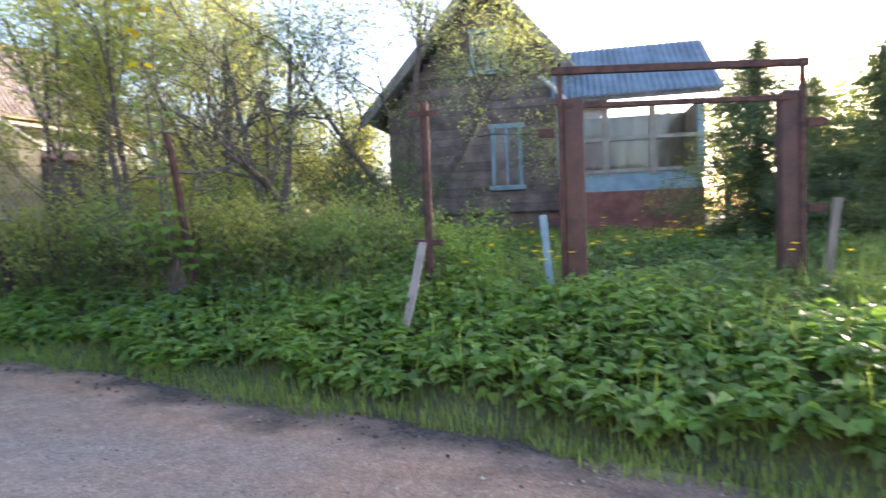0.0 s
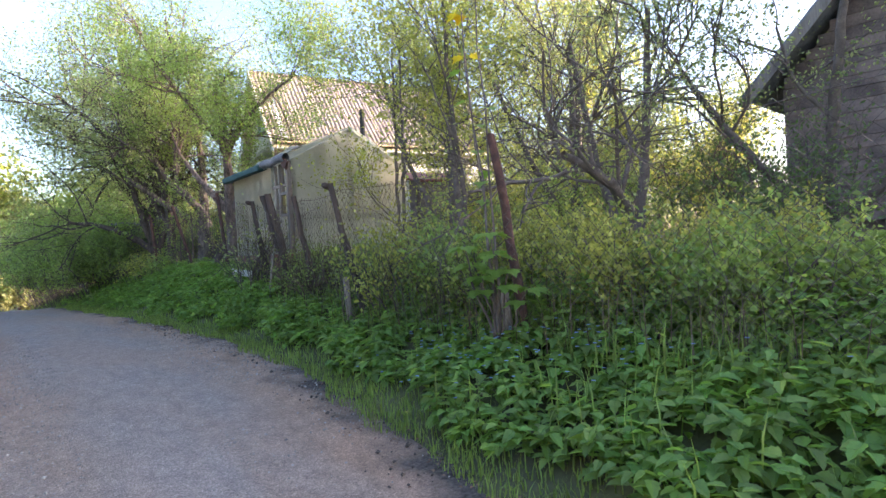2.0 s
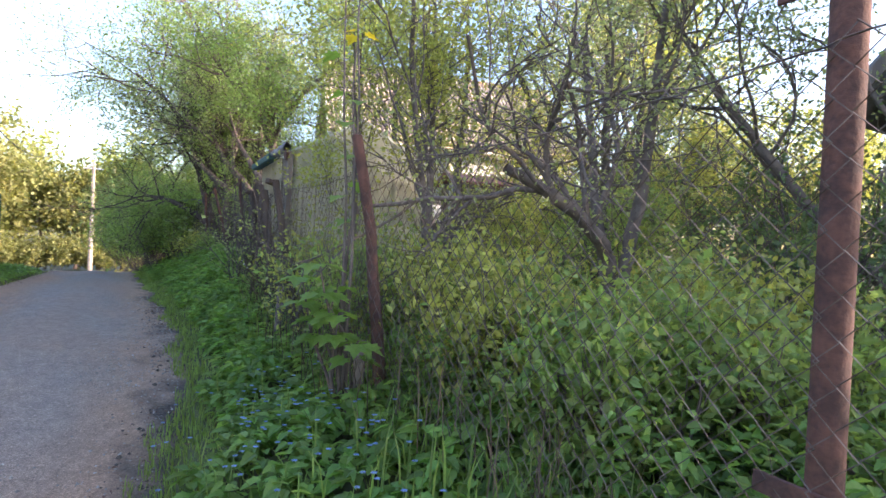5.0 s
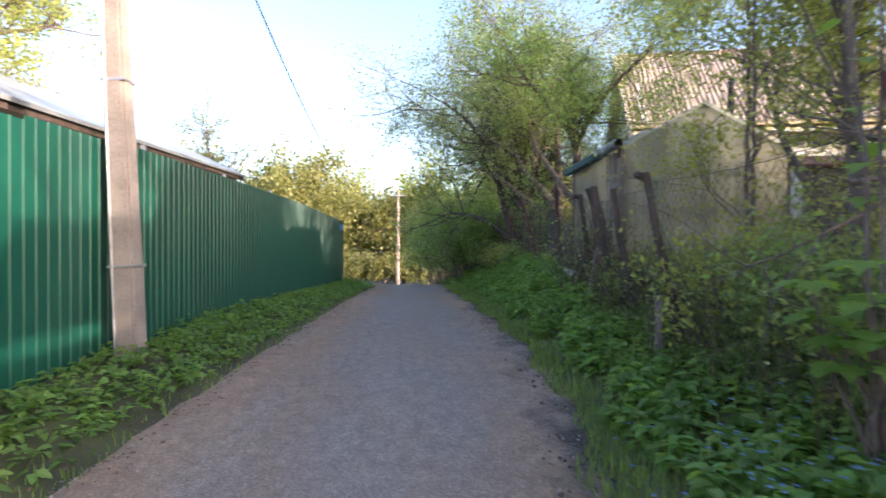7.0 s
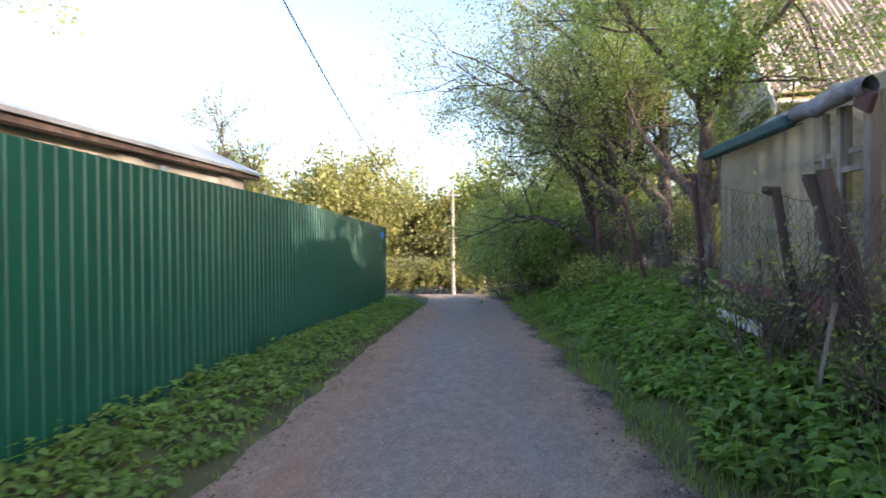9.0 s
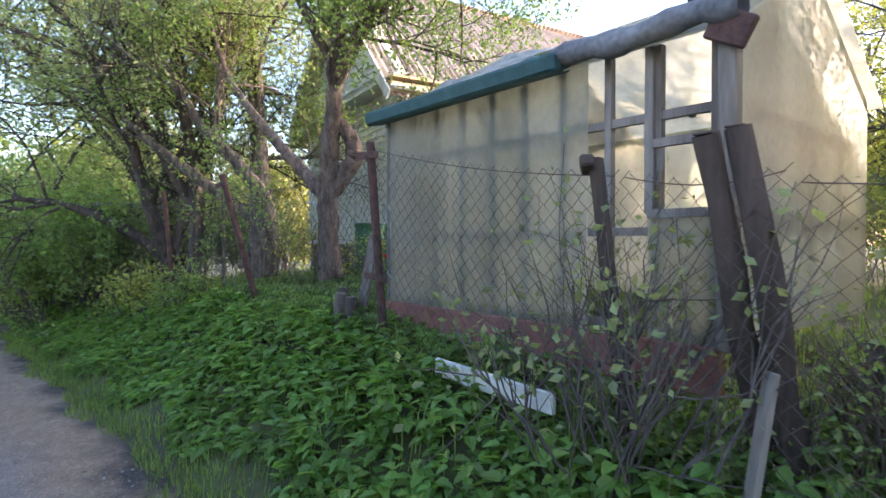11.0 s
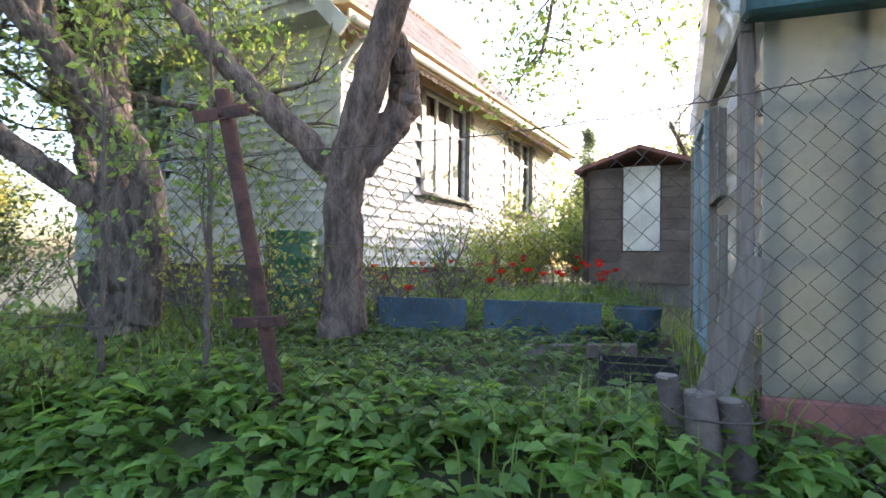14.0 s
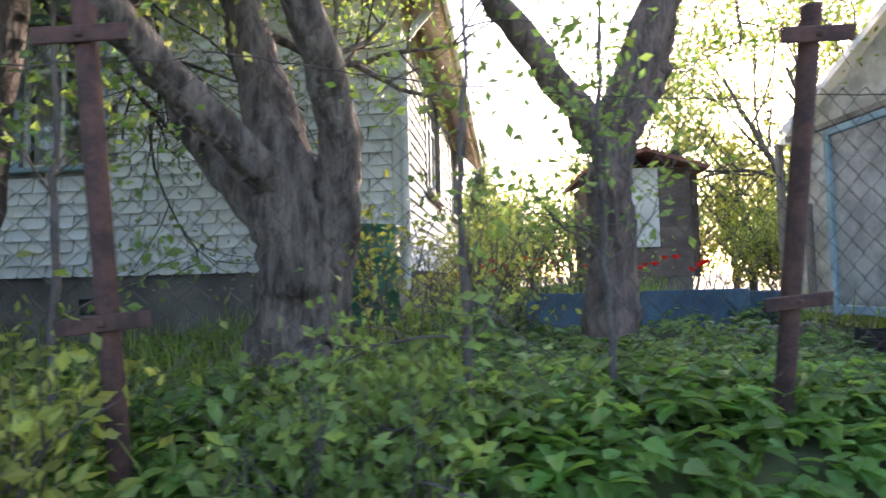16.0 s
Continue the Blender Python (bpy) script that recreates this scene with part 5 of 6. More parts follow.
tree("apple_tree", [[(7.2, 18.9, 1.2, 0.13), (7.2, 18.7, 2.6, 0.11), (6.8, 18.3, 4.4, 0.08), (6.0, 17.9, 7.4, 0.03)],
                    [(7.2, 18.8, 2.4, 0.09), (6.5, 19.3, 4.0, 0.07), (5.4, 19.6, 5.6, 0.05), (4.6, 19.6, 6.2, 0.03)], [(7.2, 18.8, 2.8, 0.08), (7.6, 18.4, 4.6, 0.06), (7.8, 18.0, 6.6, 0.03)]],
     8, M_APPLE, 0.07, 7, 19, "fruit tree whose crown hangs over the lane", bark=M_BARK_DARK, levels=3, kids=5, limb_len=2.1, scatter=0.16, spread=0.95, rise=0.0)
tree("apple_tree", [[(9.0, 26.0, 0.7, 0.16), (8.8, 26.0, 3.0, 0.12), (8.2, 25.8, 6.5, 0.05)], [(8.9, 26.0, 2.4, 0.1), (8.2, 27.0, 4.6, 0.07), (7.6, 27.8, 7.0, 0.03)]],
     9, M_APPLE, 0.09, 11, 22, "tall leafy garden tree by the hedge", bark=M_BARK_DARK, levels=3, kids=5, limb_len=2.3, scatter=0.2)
# thicket between the two houses
tree("willow_tree", [[(7.1, 6.1, 0.8, 0.045), (7.0, 6.0, 2.0, 0.035), (6.7, 5.9, 3.3, 0.028), (6.6, 5.8, 4.8, 0.02)], [(7.1, 6.1, 1.0, 0.05), (7.4, 6.6, 2.6, 0.04), (7.5, 6.9, 4.8, 0.02)]],
     7, M_YELLOW, 0.06, 9, 15, "young fruit tree with thin branches and light leaves", levels=3, kids=5, limb_len=1.35, bark=M_TWIG, low=0.35)
tree("plum_tree", [[(8.2, 4.3, 0.8, 0.08), (8.0, 4.2, 1.6, 0.07), (7.4, 4.1, 2.0, 0.06), (6.8, 4.3, 2.3, 0.04)], [(8.2, 4.3, 0.9, 0.07), (8.4, 4.2, 2.2, 0.06), (8.5, 4.1, 4.2, 0.03)], [(8.2, 4.3, 1.0, 0.06), (8.5, 4.9, 2.2, 0.05), (8.7, 5.4, 4.2, 0.03)]],
     6, M_APPLE, 0.045, 3, 16, "bare tangled plum tree with few small leaves", levels=3, kids=5, limb_len=1.4, bark=M_TWIG)
tree("plum_tree", [[(10.1, 2.6, 0.85, 0.09), (10.0, 2.6, 2.2, 0.07), (9.8, 2.4, 3.6, 0.05), (9.8, 2.2, 5.2, 0.02)], [(10.1, 2.6, 1.2, 0.06), (9.4, 3.4, 2.4, 0.05), (8.9, 3.9, 3.4, 0.03)], [(10.1, 2.6, 1.2, 0.06), (9.7, 1.6, 2.4, 0.05), (9.3, 1.0, 3.4, 0.03)]],
     6, M_APPLE, 0.055, 8, 17, "half-bare fruit tree before the dark timber house", levels=3, kids=5, limb_len=1.4, bark=M_TWIG)
tree("plum_tree", [[(10.6, 6.6, 0.9, 0.09), (10.5, 6.6, 2.6, 0.07), (10.2, 6.4, 4.6, 0.03)], [(10.6, 6.6, 1.2, 0.07), (10.0, 7.2, 2.8, 0.05), (9.6, 7.8, 4.6, 0.03)]],
     6, M_APPLE, 0.055, 6, 23, "tangled fruit tree in thin leaf", levels=3, kids=5, limb_len=1.5, bark=M_TWIG)
tree("willow_tree", [[(8.6, 7.9, 0.95, 0.08), (8.6, 7.9, 2.4, 0.06), (8.8, 8.0, 4.8, 0.03)], [(8.6, 7.9, 1.2, 0.06), (8.0, 8.3, 2.8, 0.04), (7.7, 8.7, 4.8, 0.02)]],
     8, M_YELLOW, 0.055, 9, 18, "slender young tree in yellow-green spring leaf", levels=3, kids=5, limb_len=1.4, bark=M_TWIG, low=0.3)
tree("willow_tree", [[(6.6, 6.9, 0.85, 0.03), (6.5, 6.8, 2.2, 0.022), (6.4, 6.6, 4.0, 0.012)], [(6.6, 6.9, 0.9, 0.025), (6.3, 6.4, 2.4, 0.02), (6.1, 6.1, 3.8, 0.01)]],
     5, M_YELLOW, 0.05, 6, 24, "slender sapling in yellow-green leaf by the greenhouse", levels=3, kids=4, limb_len=1.0, bark=M_TWIG, low=0.3)
tree("willow_tree", [[(13.5, 8.5, 1.0, 0.12), (13.4, 8.4, 3.0, 0.1), (13.2, 8.2, 5.5, 0.05)], [(13.5, 8.5, 1.6, 0.08), (14.0, 9.4, 3.6, 0.06), (14.3, 10.2, 5.5, 0.03)]],
     9, M_YELLOW, 0.08, 12, 20, "garden tree in thin spring leaf", levels=3, kids=5, limb_len=2.0, bark=M_TWIG)
tree("willow_tree", [[(15.2, 11.2, 1.3, 0.10), (15.2, 11.0, 3.0, 0.07), (15.0, 10.7, 5.2, 0.03)], [(15.2, 11.2, 1.6, 0.07), (14.7, 12.0, 3.2, 0.05), (14.2, 12.6, 4.4, 0.03)]],
     8, M_APPLE, 0.05, 4, 21, "thinly leaved tree behind the shed", levels=3, kids=5, limb_len=1.5, bark=M_TWIG, low=0.3)
for k, (x, y) in enumerate(((15.8, 8.7), (18.2, 7.4), (17.0, 10.6))):
    z = gz(x, y)
    tree("willow_tree", [[(x, y, z, 0.09), (x + 0.1, y, z + 1.5, 0.07), (x + 0.2, y + 0.3, z + 3.4, 0.03)], [(x, y, z + 0.5, 0.06), (x - 0.3, y - 0.6, z + 2.0, 0.04), (x - 0.5, y - 0.9, z + 3.2, 0.02)]],
         8, M_YELLOW, 0.075, 9, 640 + k, "slender garden tree in light spring leaf behind the greenhouse", levels=3, kids=5, limb_len=1.3, bark=M_TWIG, low=0.15)
for k, (x, y) in enumerate(((22, 12.5), (24, 9), (26, 5), (23, 16), (25, -1), (22, -6), (20, -10), (27, 13), (17, -9))):
    z = gz(x, y) - 0.2
    tree("garden_tree", [[(x, y, z, 0.12), (x, y, z + 1.6, 0.09), (x + 0.3, y, z + 3.2, 0.03)]], 9, M_YELLOW, 0.16, 10, 300 + k, "low leafy tree beyond the gardens", levels=2, kids=7, limb_len=1.9, scatter=0.35, group="trees beyond the gardens", wide=0.7, low=0.15)


def spruce(at, h, r, seed):
    rnd = np.random.default_rng(seed)
    t = empty("spruce_tree", (*at, gz(*at) - 0.05), "dark young spruce tree", "tree")
    w = Wood()
    w.tube([(0, 0, 0), (0, 0, h * 0.5), (0, 0, h)], [0.07, 0.045, 0.01], 8)
    pts, dirs = [], []
    for k in range(int(h * 60)):
        z = h * (0.06 + 0.92 * rnd.random())
        a = rnd.uniform(0, 2 * math.pi)
        ln = r * (1 - z / h) * rnd.uniform(0.7, 1.15) + 0.08
        d = np.array([math.cos(a), math.sin(a), -0.15])
        end = np.array([0, 0, z]) + d * ln
        w.tube([(0, 0, z), tuple((np.array([0, 0, z]) + end) / 2 + (0, 0, -0.03)), tuple(end + (0, 0, 0.05))], [0.012, 0.008, 0.003], 3)
        n = int(130 * ln) + 16
        s = rnd.random(n)[:, None]
        pts.append(np.array([0, 0, z]) + (end - np.array([0, 0, z])) * s + rnd.normal(0, 0.07, (n, 3)))
    w.make("trunk", M_TWIG, t)
    small_leaves("needles", np.concatenate(pts), 0.09, M_NEEDLE, t, 0.22)


spruce((9.3, -3.0), 3.2, 2.2, 31)
spruce((9.2, -4.6), 3.1, 1.9, 32)
spruce((10.2, -4.1), 2.9, 2.2, 34)
spruce((19.5, 14.0), 4.2, 1.2, 33)

# bushes along the wire fence
for k, (x, y, sx, sy, sz, mat, n) in enumerate((
        (6.35, 2.5, 0.7, 1.0, 1.0, M_HEDGE, 2200), (6.1, 3.4, 0.8, 0.9, 1.0, M_YELLOW, 1500), (6.0, 5.0, 0.7, 1.2, 1.1, M_HEDGE, 1500), (6.1, 6.1, 0.6, 0.9, 1.3, M_YELLOW, 1100),
        (6.5, 7.2, 0.7, 0.8, 0.8, M_HEDGE, 900), (6.8, 4.5, 1.0, 1.1, 1.1, M_YELLOW, 1600), (7.4, 3.0, 1.2, 1.4, 1.0, M_YELLOW, 2200), (7.0, 1.6, 1.2, 1.2, 0.8, M_HEDGE, 1800),
        (6.5, 8.4, 0.5, 0.6, 0.6, M_HEDGE, 500), (5.98, 10.35, 0.3, 0.45, 1.5, M_APPLE, 300), (6.35, 17.1, 0.5, 0.6, 0.45, M_HEDGE, 500), (6.2, 18.3, 0.5, 0.6, 0.75, M_YELLOW, 900),
        (7.6, 9.1, 0.8, 0.7, 0.6, M_HEDGE, 250), (10.2, 6.0, 1.4, 1.6, 1.8, M_HEDGE, 2600), (11.0, 8.5, 1.4, 1.6, 1.8, M_YELLOW, 2600))):
    bush("bush", (x, y), (sx, sy, sz), 26, mat, 0.062, 100 + k, "tangled garden bush with small fresh leaves" if mat is M_HEDGE else "yellow-green bush in young leaf", leaves_n=int(n * 2.6), group="bushes along the wire fence")
for k, (x, y, s) in enumerate(((13.9, 14.3, 0.9), (15.0, 13.2, 1.3), (16.5, 12.6, 1.5), (14.6, 10.6, 1.3), (13.6, 9.2, 1.2), (16.0, 10.4, 1.5), (18.5, 13.8, 1.5), (12.4, 10.8, 0.9), (19.0, 9.5, 1.8), (13.2, 15.2, 0.6))):
    bush("garden_bush", (x, y), (s, s, s * 1.7), 26, M_YELLOW if k % 2 else M_HEDGE, 0.075, 500 + k, "fresh green garden bush behind the flower bed", leaves_n=3600, group="bushes behind the shed")
for k, (x, y, sz) in enumerate(((9.9, 3.5, 2.3), (9.2, 2.9, 1.5))):
    bush("thorn_bush", (x, y), (1.1, 1.1, sz), 34, M_THORN, 0.055, 600 + k, "dense dark thorny shrub in the thicket", leaves_n=5200, group="dark shrubs in the thicket")
for k, (x, y) in enumerate(((9.7, 22.9), (10.9, 23.8), (9.0, 24.2))):
    bush("thorn_bush", (x, y), (0.9, 0.9, 2.3), 34, M_THORN, 0.07, 610 + k, "dense dark shrub beside the white house", leaves_n=4200, group="dark shrubs beside the house")
bush("currant_bush", (9.5, 15.2), (0.6, 0.6, 1.25), 16, M_HEDGE, 0.05, 140, "fresh-leaved currant shrub beside the flower bed", leaves_n=1100)
bush("currant_bush", (9.15, 16.0), (0.5, 0.5, 1.0), 14, M_YELLOW, 0.05, 141, "light green currant shrub by the fruit tree", leaves_n=900)
bush("elder_bush", (8.2, 16.75), (0.45, 0.45, 1.1), 12, M_YELLOW, 0.06, 142, "loose yellow-green elder shoots before the green drum", leaves_n=700)
for k, (x, y, s) in enumerate(((5.5, 27.5, 1.5), (5.9, 24.5, 1.5), (6.2, 30.0, 1.8), (6.6, 33.0, 2.0), (6.6, 36.5, 2.2), (5.9, 22.6, 1.1), (6.9, 27.0, 2.2), (6.3, 21.2, 0.9))):
    bush("hedge_bush", (x, y), (s, s * 1.4, s * 2.2), 60, M_HEDGE, 0.11, 150 + k, "dense dark green hedge bush at the lane's edge", leaves_n=9000, group="hedge at the lane's end")

for k, (x, y) in enumerate(((6.35, 8.9), (6.55, 9.3), (6.2, 8.3), (7.0, 9.1), (6.9, 8.5))):
    bush("dry_brush", (x, y), (0.6, 0.7, 0.75), 46, M_HEDGE, 0.04, 400 + k, "heap of dry brown twigs under the wire fence", category="brushwood", leaves_n=110, stem_mat=M_DRY, group="dry twigs under the fence")
for k, (x, y, h) in enumerate(((6.85, 15.95, 2.3), (6.75, 16.6, 2.0), (7.0, 18.3, 2.4))):
    zb = gz(x, y)
    tree("sapling", [[(x, y, zb, 0.018), (x + 0.03, y + 0.02, zb + h * 0.5, 0.014), (x - 0.05, y, zb + h, 0.006)]], 9, M_FRUIT, 0.06, 4, 420 + k, "thin young sapling with fresh compound leaves", levels=2, kids=4, limb_len=0.55, bark=M_TWIG, low=0.2, scatter=0.07)
# woods that close the lane
rw = np.random.default_rng(50)
for k in range(26):
    x = -16 + k * 1.75 + rw.uniform(-0.5, 0.5)
    y = 52 + rw.uniform(-3, 8) + (0 if -2 < x < 12 else -4)
    z = gz(x, y) - 0.2
    h = rw.uniform(6.0, 10.0)
    tree("birch_tree" if k % 3 == 0 else "wood_tree", [[(x, y, z, 0.16), (x + 0.2, y, z + h * 0.4, 0.11), (x + rw.uniform(-0.5, 0.5), y, z + h * 0.85, 0.04)]],
         10, M_WOODS if k % 4 else M_YELLOW, 0.30, 20, 200 + k, "leafy tree at the edge of the woods, lit by low sun", levels=2, kids=7, limb_len=3.0, scatter=0.5, group="trees closing the lane", wide=0.8)
for k in range(16):
    x = -10 + k * 1.7
    bush("wood_bush", (x, 48.5 + rw.uniform(-1, 1.5)), (2.0, 1.6, 2.4), 30, M_WOODS, 0.26, 260 + k, "undergrowth bush below the woods", leaves_n=3500, group="undergrowth of the woods")
# trees behind the outbuilding
tree("apple_tree", [[(-3.6, 21.5, 0.2, 0.13), (-3.5, 21.5, 2.4, 0.1), (-3.2, 21.4, 4.6, 0.05)]], 10, M_APPLE, 0.07, 6, 41, "thinly leaved tree behind the outbuilding", levels=3, kids=5, limb_len=1.7)
tree("birch_tree", [[(-6.0, 14.0, 0.2, 0.18), (-5.9, 14.0, 4.0, 0.14), (-5.6, 13.9, 8.0, 0.06)]], 12, M_YELLOW, 0.10, 16, 42, "tall tree in fresh leaf behind the outbuilding", levels=3, kids=5, limb_len=2.2)

# young maple in the fence
maple = empty("maple_sapling", (5.32, 4.0, gz(5.32, 4.0)), "young maple shoots with large fresh leaves", "sapling")
w = Wood()
mc, md = [], []
for k, (dx, dy, top) in enumerate(((0.05, 0.15, 3.2), (0.0, 0.25, 3.0), (0.12, 0.35, 2.7), (-0.1, -0.1, 0.9), (-0.05, 0.2, 0.8), (-0.2, 0.0, 0.7), (-0.15, -0.25, 0.75), (-0.3, 0.1, 0.95), (-0.1, -0.4, 0.6), (-0.25, -0.2, 1.05))):
    pts = np.array([(dx * t + 0.02 * rng.normal(), dy * t + 0.02 * rng.normal(), top * t) for t in np.linspace(0, 1, 7)])
    w.tube(pts, np.linspace(0.014, 0.005, 7), 6)
    for a in (pts[-1:] if top > 2 else pts[-2:]):
        for j in range(3 if top > 2 else 5):
            ang = rng.uniform(0, 6.28)
            mc.append((a, np.array([math.cos(ang), math.sin(ang), -0.25]), top))
    if top > 2:
        for a in pts[3:6]:
            ang = rng.uniform(0, 6.28)
            mc.append((a, np.array([math.cos(ang), math.sin(ang), -0.3]), 1.0))
tagged(w.make("stem", M_TWIG, maple), kind="stuff")


def maple_leaf_mesh(size):
    out = [(0, 0), (0.28, -0.05), (0.22, 0.12), (0.52, 0.22), (0.36, 0.36), (0.44, 0.55), (0.2, 0.56), (0.0, 1.0)]
    ring = out + [(-x, y) for x, y in out[-2:0:-1]]
    bm = bmesh.new()
    mid = bm.verts.new((0, 0.35 * size, -0.03 * size))
    vs = [bm.verts.new((x * size, y * size, 0.06 * size * abs(x) * 2 - 0.15 * size * y * y)) for x, y in ring]
    for a in range(len(vs)):
        bm.faces.new((mid, vs[a], vs[(a + 1) % len(vs)]))
    return bm


green_leaf = yellow_leaf = None
for a, d, top in mc:
    if top > 2:
        if yellow_leaf is None:
            ob = yellow_leaf = part("leaf", maple_leaf_mesh(0.13), M_MAPLE_Y, maple)
        else:
            ob = new("leaf", yellow_leaf.data)
    else:
        if green_leaf is None:
            ob = green_leaf = part("leaf", maple_leaf_mesh(0.15), M_MAPLE, maple)
        else:
            ob = new("leaf", green_leaf.data)
    ob.parent = maple
    q = Vector(d).to_track_quat("Y", "Z").to_matrix().to_4x4()
    ob.matrix_basis = Matrix.Translation(a + d * 0.05) @ q

# ---- herb layer, grass, stones ----


def scatter(n, x0, x1, y0, y1, keep):
    x, y = rng.uniform(x0, x1, n), rng.uniform(y0, y1, n)
    m = keep(x, y)
    return x[m], y[m]


def herb_patch(name, x, y, hmin, hmax, leaf, mat, per, label):
    """Herbs: each stem carries whorls of drooping leaflets."""
    n = len(x)
    h = rng.uniform(hmin, hmax, n) * (0.75 + 0.35 * np.sin(x * 2.3 + y * 1.1) * np.sin(y * 1.7)) * np.interp(y, [11.5, 13.5], [1.0, 0.62])
    z = ground(x, y)
    cs, ds, ls = [], [], []
    for k in range(per):
        a = rng.uniform(0, 6.283, n)
        f = rng.uniform(0.55, 1.0, n)
        d = np.stack([np.cos(a), np.sin(a), rng.uniform(-0.55, 0.3, n)], axis=1)
        c = np.stack([x, y, z + h * f], axis=1) + d * 0.02
        cs.append(c)
        ds.append(d)
        ls.append(leaf * rng.uniform(0.65, 1.25, n))
    c, d, L = np.concatenate(cs), np.concatenate(ds), np.concatenate(ls)
    ob = toothed_leaves(name, c, d, np.array([0.0, 0.0, 1.0]), L, L * 0.72, mat)
    return tagged(ob, label, "herbs", kind="stuff")


def on_bank(x, y):
    dr = x - edge_right(y)
    return (dr > 0.35 + 0.12 * np.sin(y * 3.1)) & (dr < 2.3)


x, y = scatter(30000, 2, 8, -4, 20, on_bank)
herb_patch("bank_herbs", x, y, 0.10, 0.40, 0.098, M_HERB, 5, "lush green goutweed and nettles covering the bank")
x, y = scatter(3600, 5.5, 8.5, 0.6, 8.6, lambda x, y: (x > np.interp(y, [0.6, 4, 7, 9], [5.6, 5.6, 5.9, 6.4])) & (x < 5.8 + 2.6 * rng.random(len(x))))
herb_patch("raspberry_shoots", x, y, 0.25, 0.90, 0.066, M_HERB, 7, "broad-leaved raspberry and nettle shoots behind the wire fence")
x, y = scatter(5000, 4, 9, 20, 46, lambda x, y: (x - edge_right(y) > 0.3) & (x - edge_right(y) < 3))
herb_patch("bank_herbs", x, y, 0.2, 0.5, 0.14, M_HERB, 5, "green herbs along the far bank")
x, y = scatter(9000, -1, 2.6, 3, 24, lambda x, y: (x < edge_left(y) - 0.12) & (x > fence_x(y) + 0.03))
herb_patch("verge_herbs", x, y, 0.06, 0.26, 0.085, M_HERB, 4, "low green nettles below the sheet fence")
x, y = scatter(9000, 6.4, 13, 13.3, 22, lambda x, y: (x - edge_right(y) > 1.9) & ~((x > 7.3) & (x < 9.0) & (y < 15.2) & (y > 13.3) & (rng.random(len(x)) > 0.5)) & (x < 10.0 + (y < 16) * 2.5))
herb_patch("garden_herbs", x, y, 0.10, 0.38, 0.08, M_NETTLE, 5, "rough garden herbs and grass around the fruit trees")
x, y = scatter(9000, 5, 13, -6, 9.6, lambda x, y: (x - edge_right(y) > 1.9))
herb_patch("garden_herbs", x, y, 0.10, 0.40, 0.09, M_NETTLE, 4, "overgrown garden herbs before the timber house")


def grass(name, x, y, lo, hi, mat, label, wid=0.006):
    n = len(x)
    z = ground(x, y) - 0.02
    h = rng.uniform(lo, hi, n)
    a = rng.uniform(0, 6.283, n)
    lean = rng.uniform(0.05, 0.6, n)
    d = np.stack([np.cos(a), np.sin(a), np.zeros(n)], axis=1)
    s = np.stack([-np.sin(a), np.cos(a), np.zeros(n)], axis=1)
    b = np.stack([x, y, z], axis=1)
    up = np.array([0, 0, 1.0])
    m = b + up * (h * 0.6)[:, None] + d * (h * lean * 0.3)[:, None]
    t = b + up * (h * (1 - 0.25 * lean))[:, None] + d * (h * lean)[:, None]
    v = np.stack([b - s * wid, b + s * wid, m + s * wid * 0.8, m - s * wid * 0.8, t], axis=1).reshape(-1, 3)
    k = np.arange(n)[:, None] * 5
    loops = np.concatenate([k + np.array([[0, 1, 2, 3]]), k + np.array([[3, 2, 4]])], axis=1).ravel()
    ob = raw_mesh(name, v, np.tile([4, 3], n), loops, mat)
    return tagged(ob, label, "grass", kind="stuff")


x, y = scatter(150000, 2, 6.5, -4, 24, lambda x, y: (x - edge_right(y) > -0.05 + 0.09 * np.sin(y * 2.3) + 0.05 * np.sin(y * 7.1)) & (x - edge_right(y) < rng.uniform(0.1, 0.75, len(x))))
grass("verge_grass", x, y, 0.03, 0.17, M_GRASS, "fresh green grass fringe along the lane", 0.0045)
x, y = scatter(3500, 2, 8, -4, 12.5, on_bank)
grass("bank_grass", x, y, 0.25, 0.55, M_GRASS, "tall grass blades among the bank herbs")
x, y = scatter(14000, -2, 3, 3, 24, lambda x, y: (x < edge_left(y) + 0.08) & (x > edge_left(y) - 0.35))
grass("verge_grass", x, y, 0.04, 0.14, M_GRASS, "short grass along the lane below the fence")
x, y = scatter(30000, 5, 12, -5, 22, lambda x, y: (x - edge_right(y) > 1.2) & (np.sin(x * 1.3 + y) * np.sin(y * 0.9) > -0.2) & ~((x > 6.9) & (x < 9.1) & (y > 13.2) & (y < 16.5)))
grass("garden_grass", x, y, 0.15, 0.45, M_GRASS, "tall garden grass")
x, y = scatter(1500, 5.2, 7.2, 1, 10, lambda x, y: (np.abs(x - np.interp(y, [1.25, 4, 7, 9.6], [5.15, 5.55, 5.8, 6.1])) < 0.35))
grass("dry_stalks", x, y, 0.3, 0.85, M_DRY, "dry brown stalks caught in the wire fence", 0.004)
def noise_mask(x, y):
    return np.sin(x * 3.1 + 0.6 * np.sin(y * 1.1)) + 0.6 * np.sin(y * 2.3 + x) + rng.normal(0, 0.7, len(x)) > 0.1


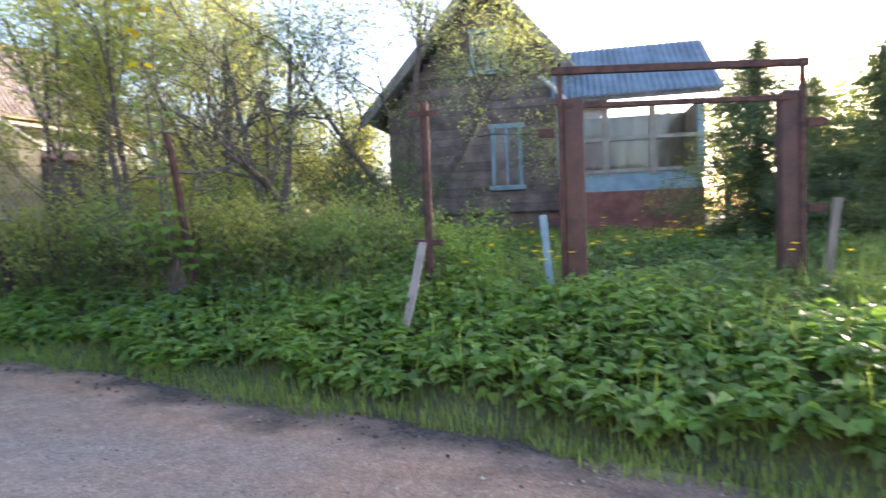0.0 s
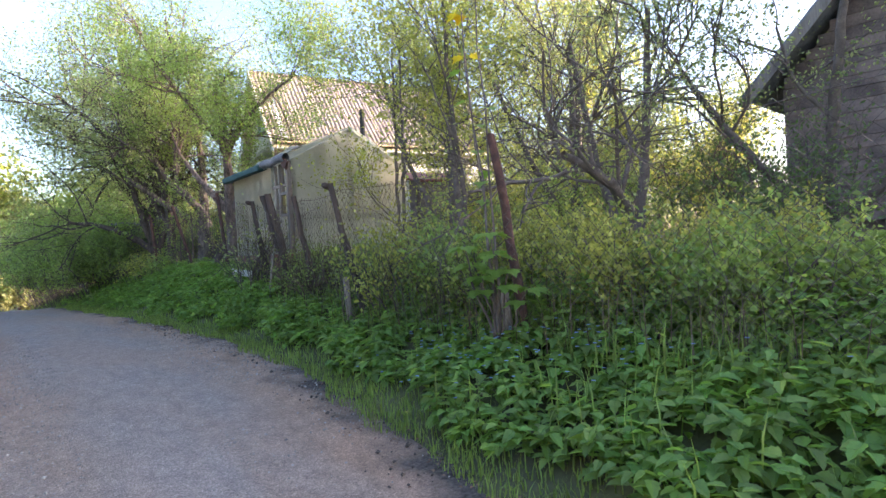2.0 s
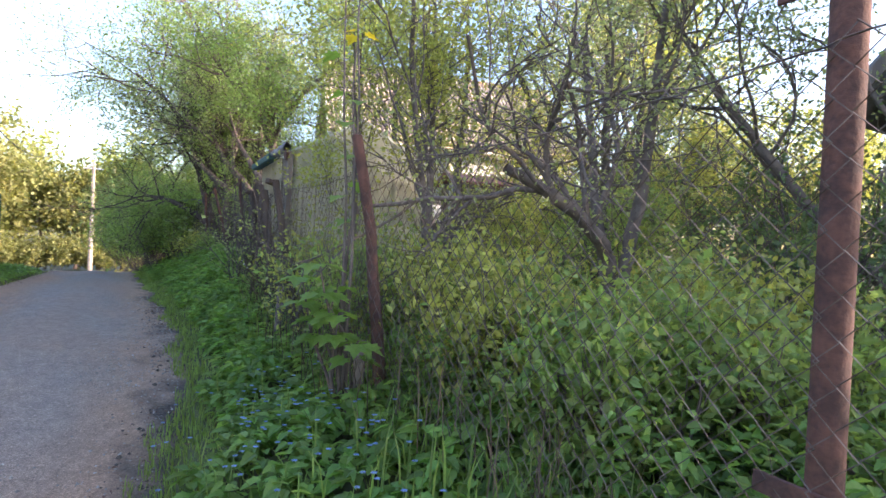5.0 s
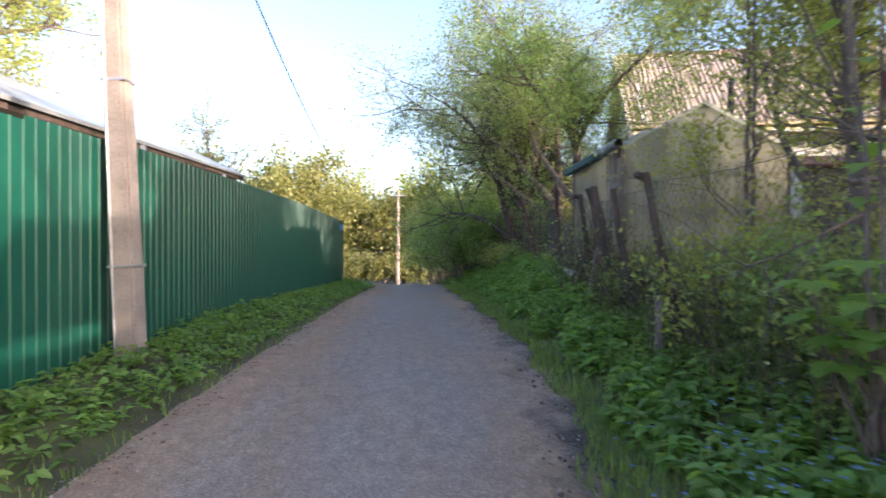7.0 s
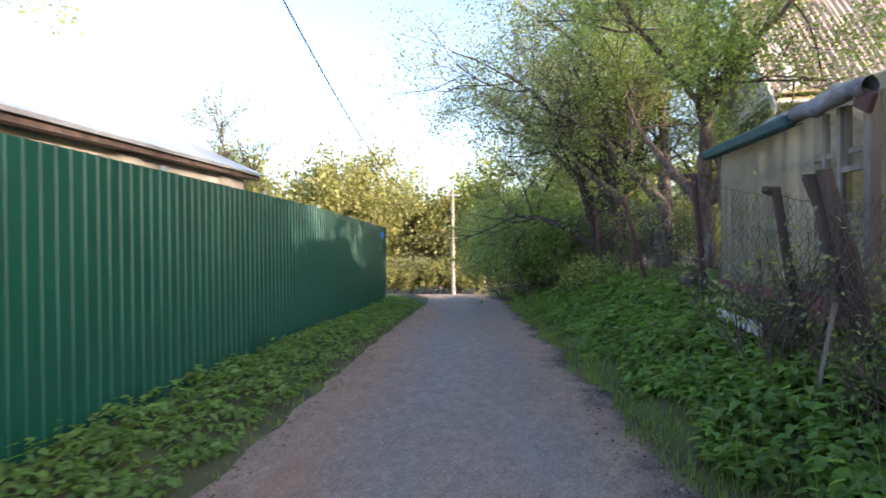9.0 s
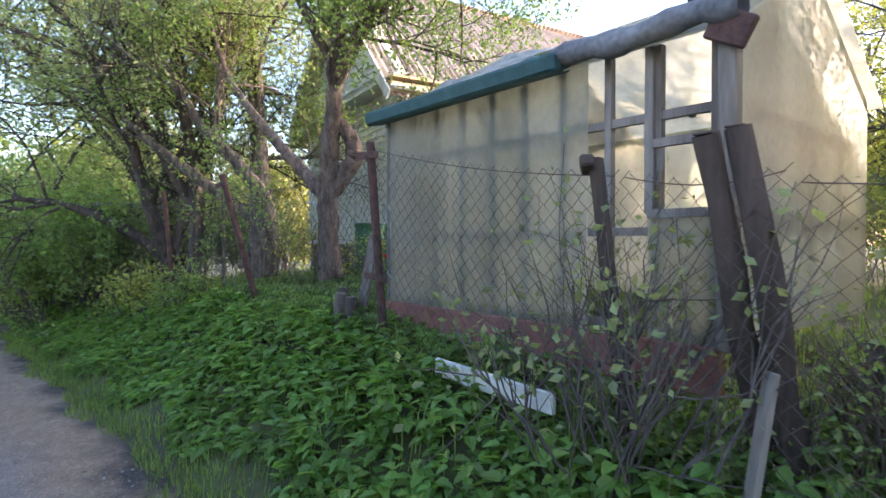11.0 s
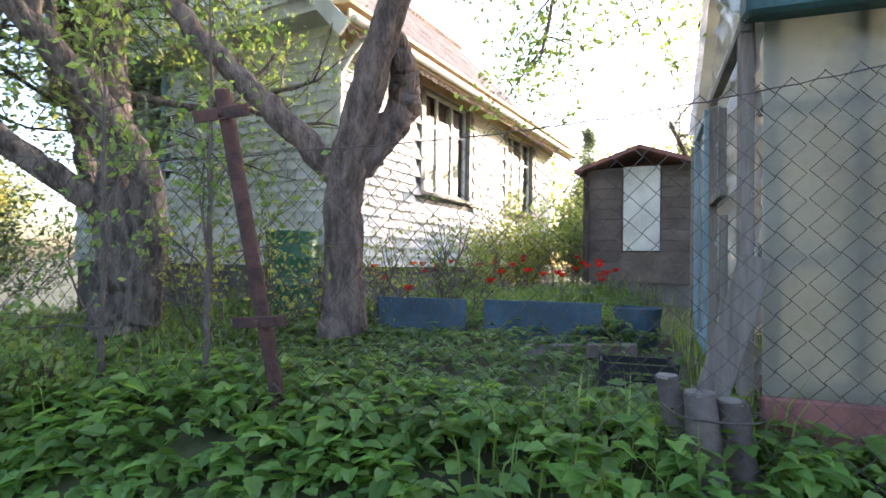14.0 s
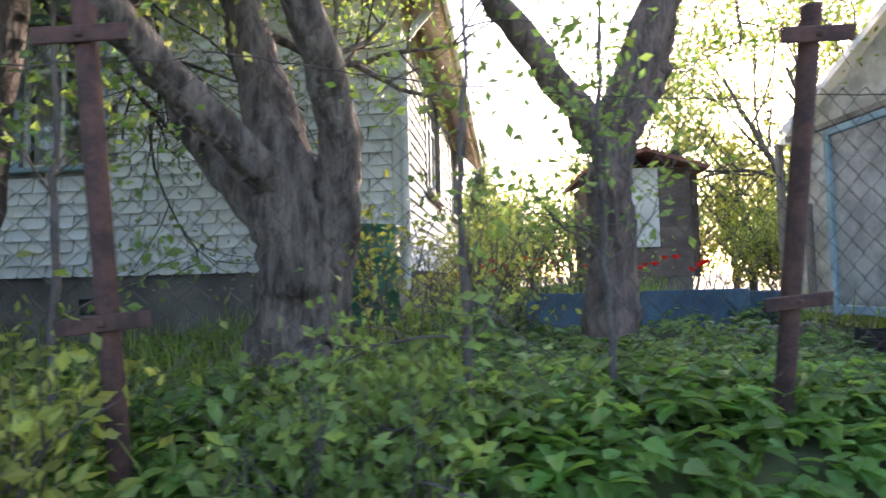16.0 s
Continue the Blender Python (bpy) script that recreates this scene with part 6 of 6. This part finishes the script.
x, y = scatter(42000, -1.5, 5.2, -3, 14, lambda x, y: (x < edge_right(y)) & (x > edge_left(y)) & (noise_mask(x, y)))
sz = rng.uniform(0.003, 0.008, len(x)) * rng.choice([1, 1, 1, 1, 1.4, 1.9], len(x))
c = np.stack([x, y, zroad(y) + 0.02], axis=1)
oct_ = np.array([(1, 0, 0), (0, 1, 0), (-1, 0, 0), (0, -1, 0), (0, 0, 0.8), (0, 0, -0.8)])
v = c[:, None] + oct_[None] * sz[:, None, None] * rng.uniform(0.6, 1.3, (len(x), 6, 3))
tri_ = np.array([(0, 1, 4), (1, 2, 4), (2, 3, 4), (3, 0, 4), (1, 0, 5), (2, 1, 5), (3, 2, 5), (0, 3, 5)])
f = (np.arange(len(x))[:, None, None] * 6 + tri_[None]).reshape(-1, 3)
tagged(raw_mesh("loose_gravel", v.reshape(-1, 3), np.full(len(f), 3), f.ravel(), M_STONE), "loose grey gravel on the lane", "gravel", kind="stuff")

x, y = scatter(9000, -1, 3, 3, 24, lambda x, y: (np.abs(x - edge_left(y) - 0.12) < 0.3 * rng.random(len(x))))
n = len(x)
a = rng.uniform(0, 6.283, n)
tagged(leaves("leaf_litter", np.stack([x, y, zroad(y) + 0.03 + 0.02 * rng.random(n)], axis=1), np.stack([np.cos(a), np.sin(a), rng.uniform(-0.1, 0.3, n)], axis=1), np.array([0.1, 0.1, 1.0]), rng.uniform(0.02, 0.045, n), rng.uniform(0.012, 0.03, n), M_LITTER), "brown dead leaves along the lane's edge", "leaf litter", kind="stuff")

x, y = scatter(7000, 1, 5.4, -3, 14, lambda x, y: (np.abs(x - edge_right(y) + 0.08) < 0.32 * rng.random(len(x))))
n = len(x)
a = rng.uniform(0, 6.283, n)
tagged(leaves("leaf_litter", np.stack([x, y, zroad(y) + 0.02 + 0.02 * rng.random(n)], axis=1), np.stack([np.cos(a), np.sin(a), rng.uniform(-0.1, 0.3, n)], axis=1), np.array([0.1, 0.1, 1.0]), rng.uniform(0.015, 0.04, n), rng.uniform(0.01, 0.025, n), M_LITTER), "brown crumbled leaves and bark on the loam edge", "leaf litter", kind="stuff")

x, y = scatter(9000, 1, 5.2, -2, 12, lambda x, y: (x < edge_right(y) + 0.12) & (x > edge_right(y) - 0.45 * rng.random(len(x)) ** 2 - 0.05) & (np.sin(y * 1.9) + np.sin(y * 4.7 + 1) > -0.9))
sz = rng.uniform(0.004, 0.014, len(x)) * rng.choice([1, 1, 1, 1.7], len(x))
c = np.stack([x, y, zroad(y) + 0.018], axis=1)
v = c[:, None] + oct_[None] * sz[:, None, None] * rng.uniform(0.6, 1.3, (len(x), 6, 3))
f = (np.arange(len(x))[:, None, None] * 6 + tri_[None]).reshape(-1, 3)
tagged(raw_mesh("soil_clods", v.reshape(-1, 3), np.full(len(f), 3), f.ravel(), M_CLOD), "dark crumbs of damp loam along the lane's edge", "soil", kind="stuff")

# flowers
for nm, cx, cy, sp, cnt, mat, size, h, lab in (("red_tulips", 10.3, 14.7, (0.7, 0.9), 34, M_PETAL, 0.07, 0.5, "red tulips in the flower bed"),
                                               ("forget_me_nots", 4.85, 3.6, (0.25, 0.7), 120, M_BLUE_PETAL, 0.016, 0.36, "small blue forget-me-nots in the bank"),
                                               ("yellow_flowers", 6.6, -0.6, (1.0, 1.0), 60, M_YEL_PETAL, 0.035, 0.5, "yellow dandelions in the garden grass")):
    px, py = rng.normal(cx, sp[0], cnt), rng.normal(cy, sp[1], cnt)
    pz = ground(px, py) + h * rng.uniform(0.85, 1.15, cnt)
    cc = np.repeat(np.stack([px, py, pz], axis=1), 5, axis=0)
    aa = np.tile(np.linspace(0, 6.283, 6)[:-1], cnt)
    dd = np.stack([np.cos(aa), np.sin(aa), np.full(len(aa), 1.2 if mat is M_PETAL else 0.3)], axis=1)
    ob = leaves(nm, cc, dd, np.array([0.3, 0.2, 1.0]), np.full(len(aa), size), np.full(len(aa), size * 0.8), mat)
    tagged(ob, lab, "flowers", kind="stuff")
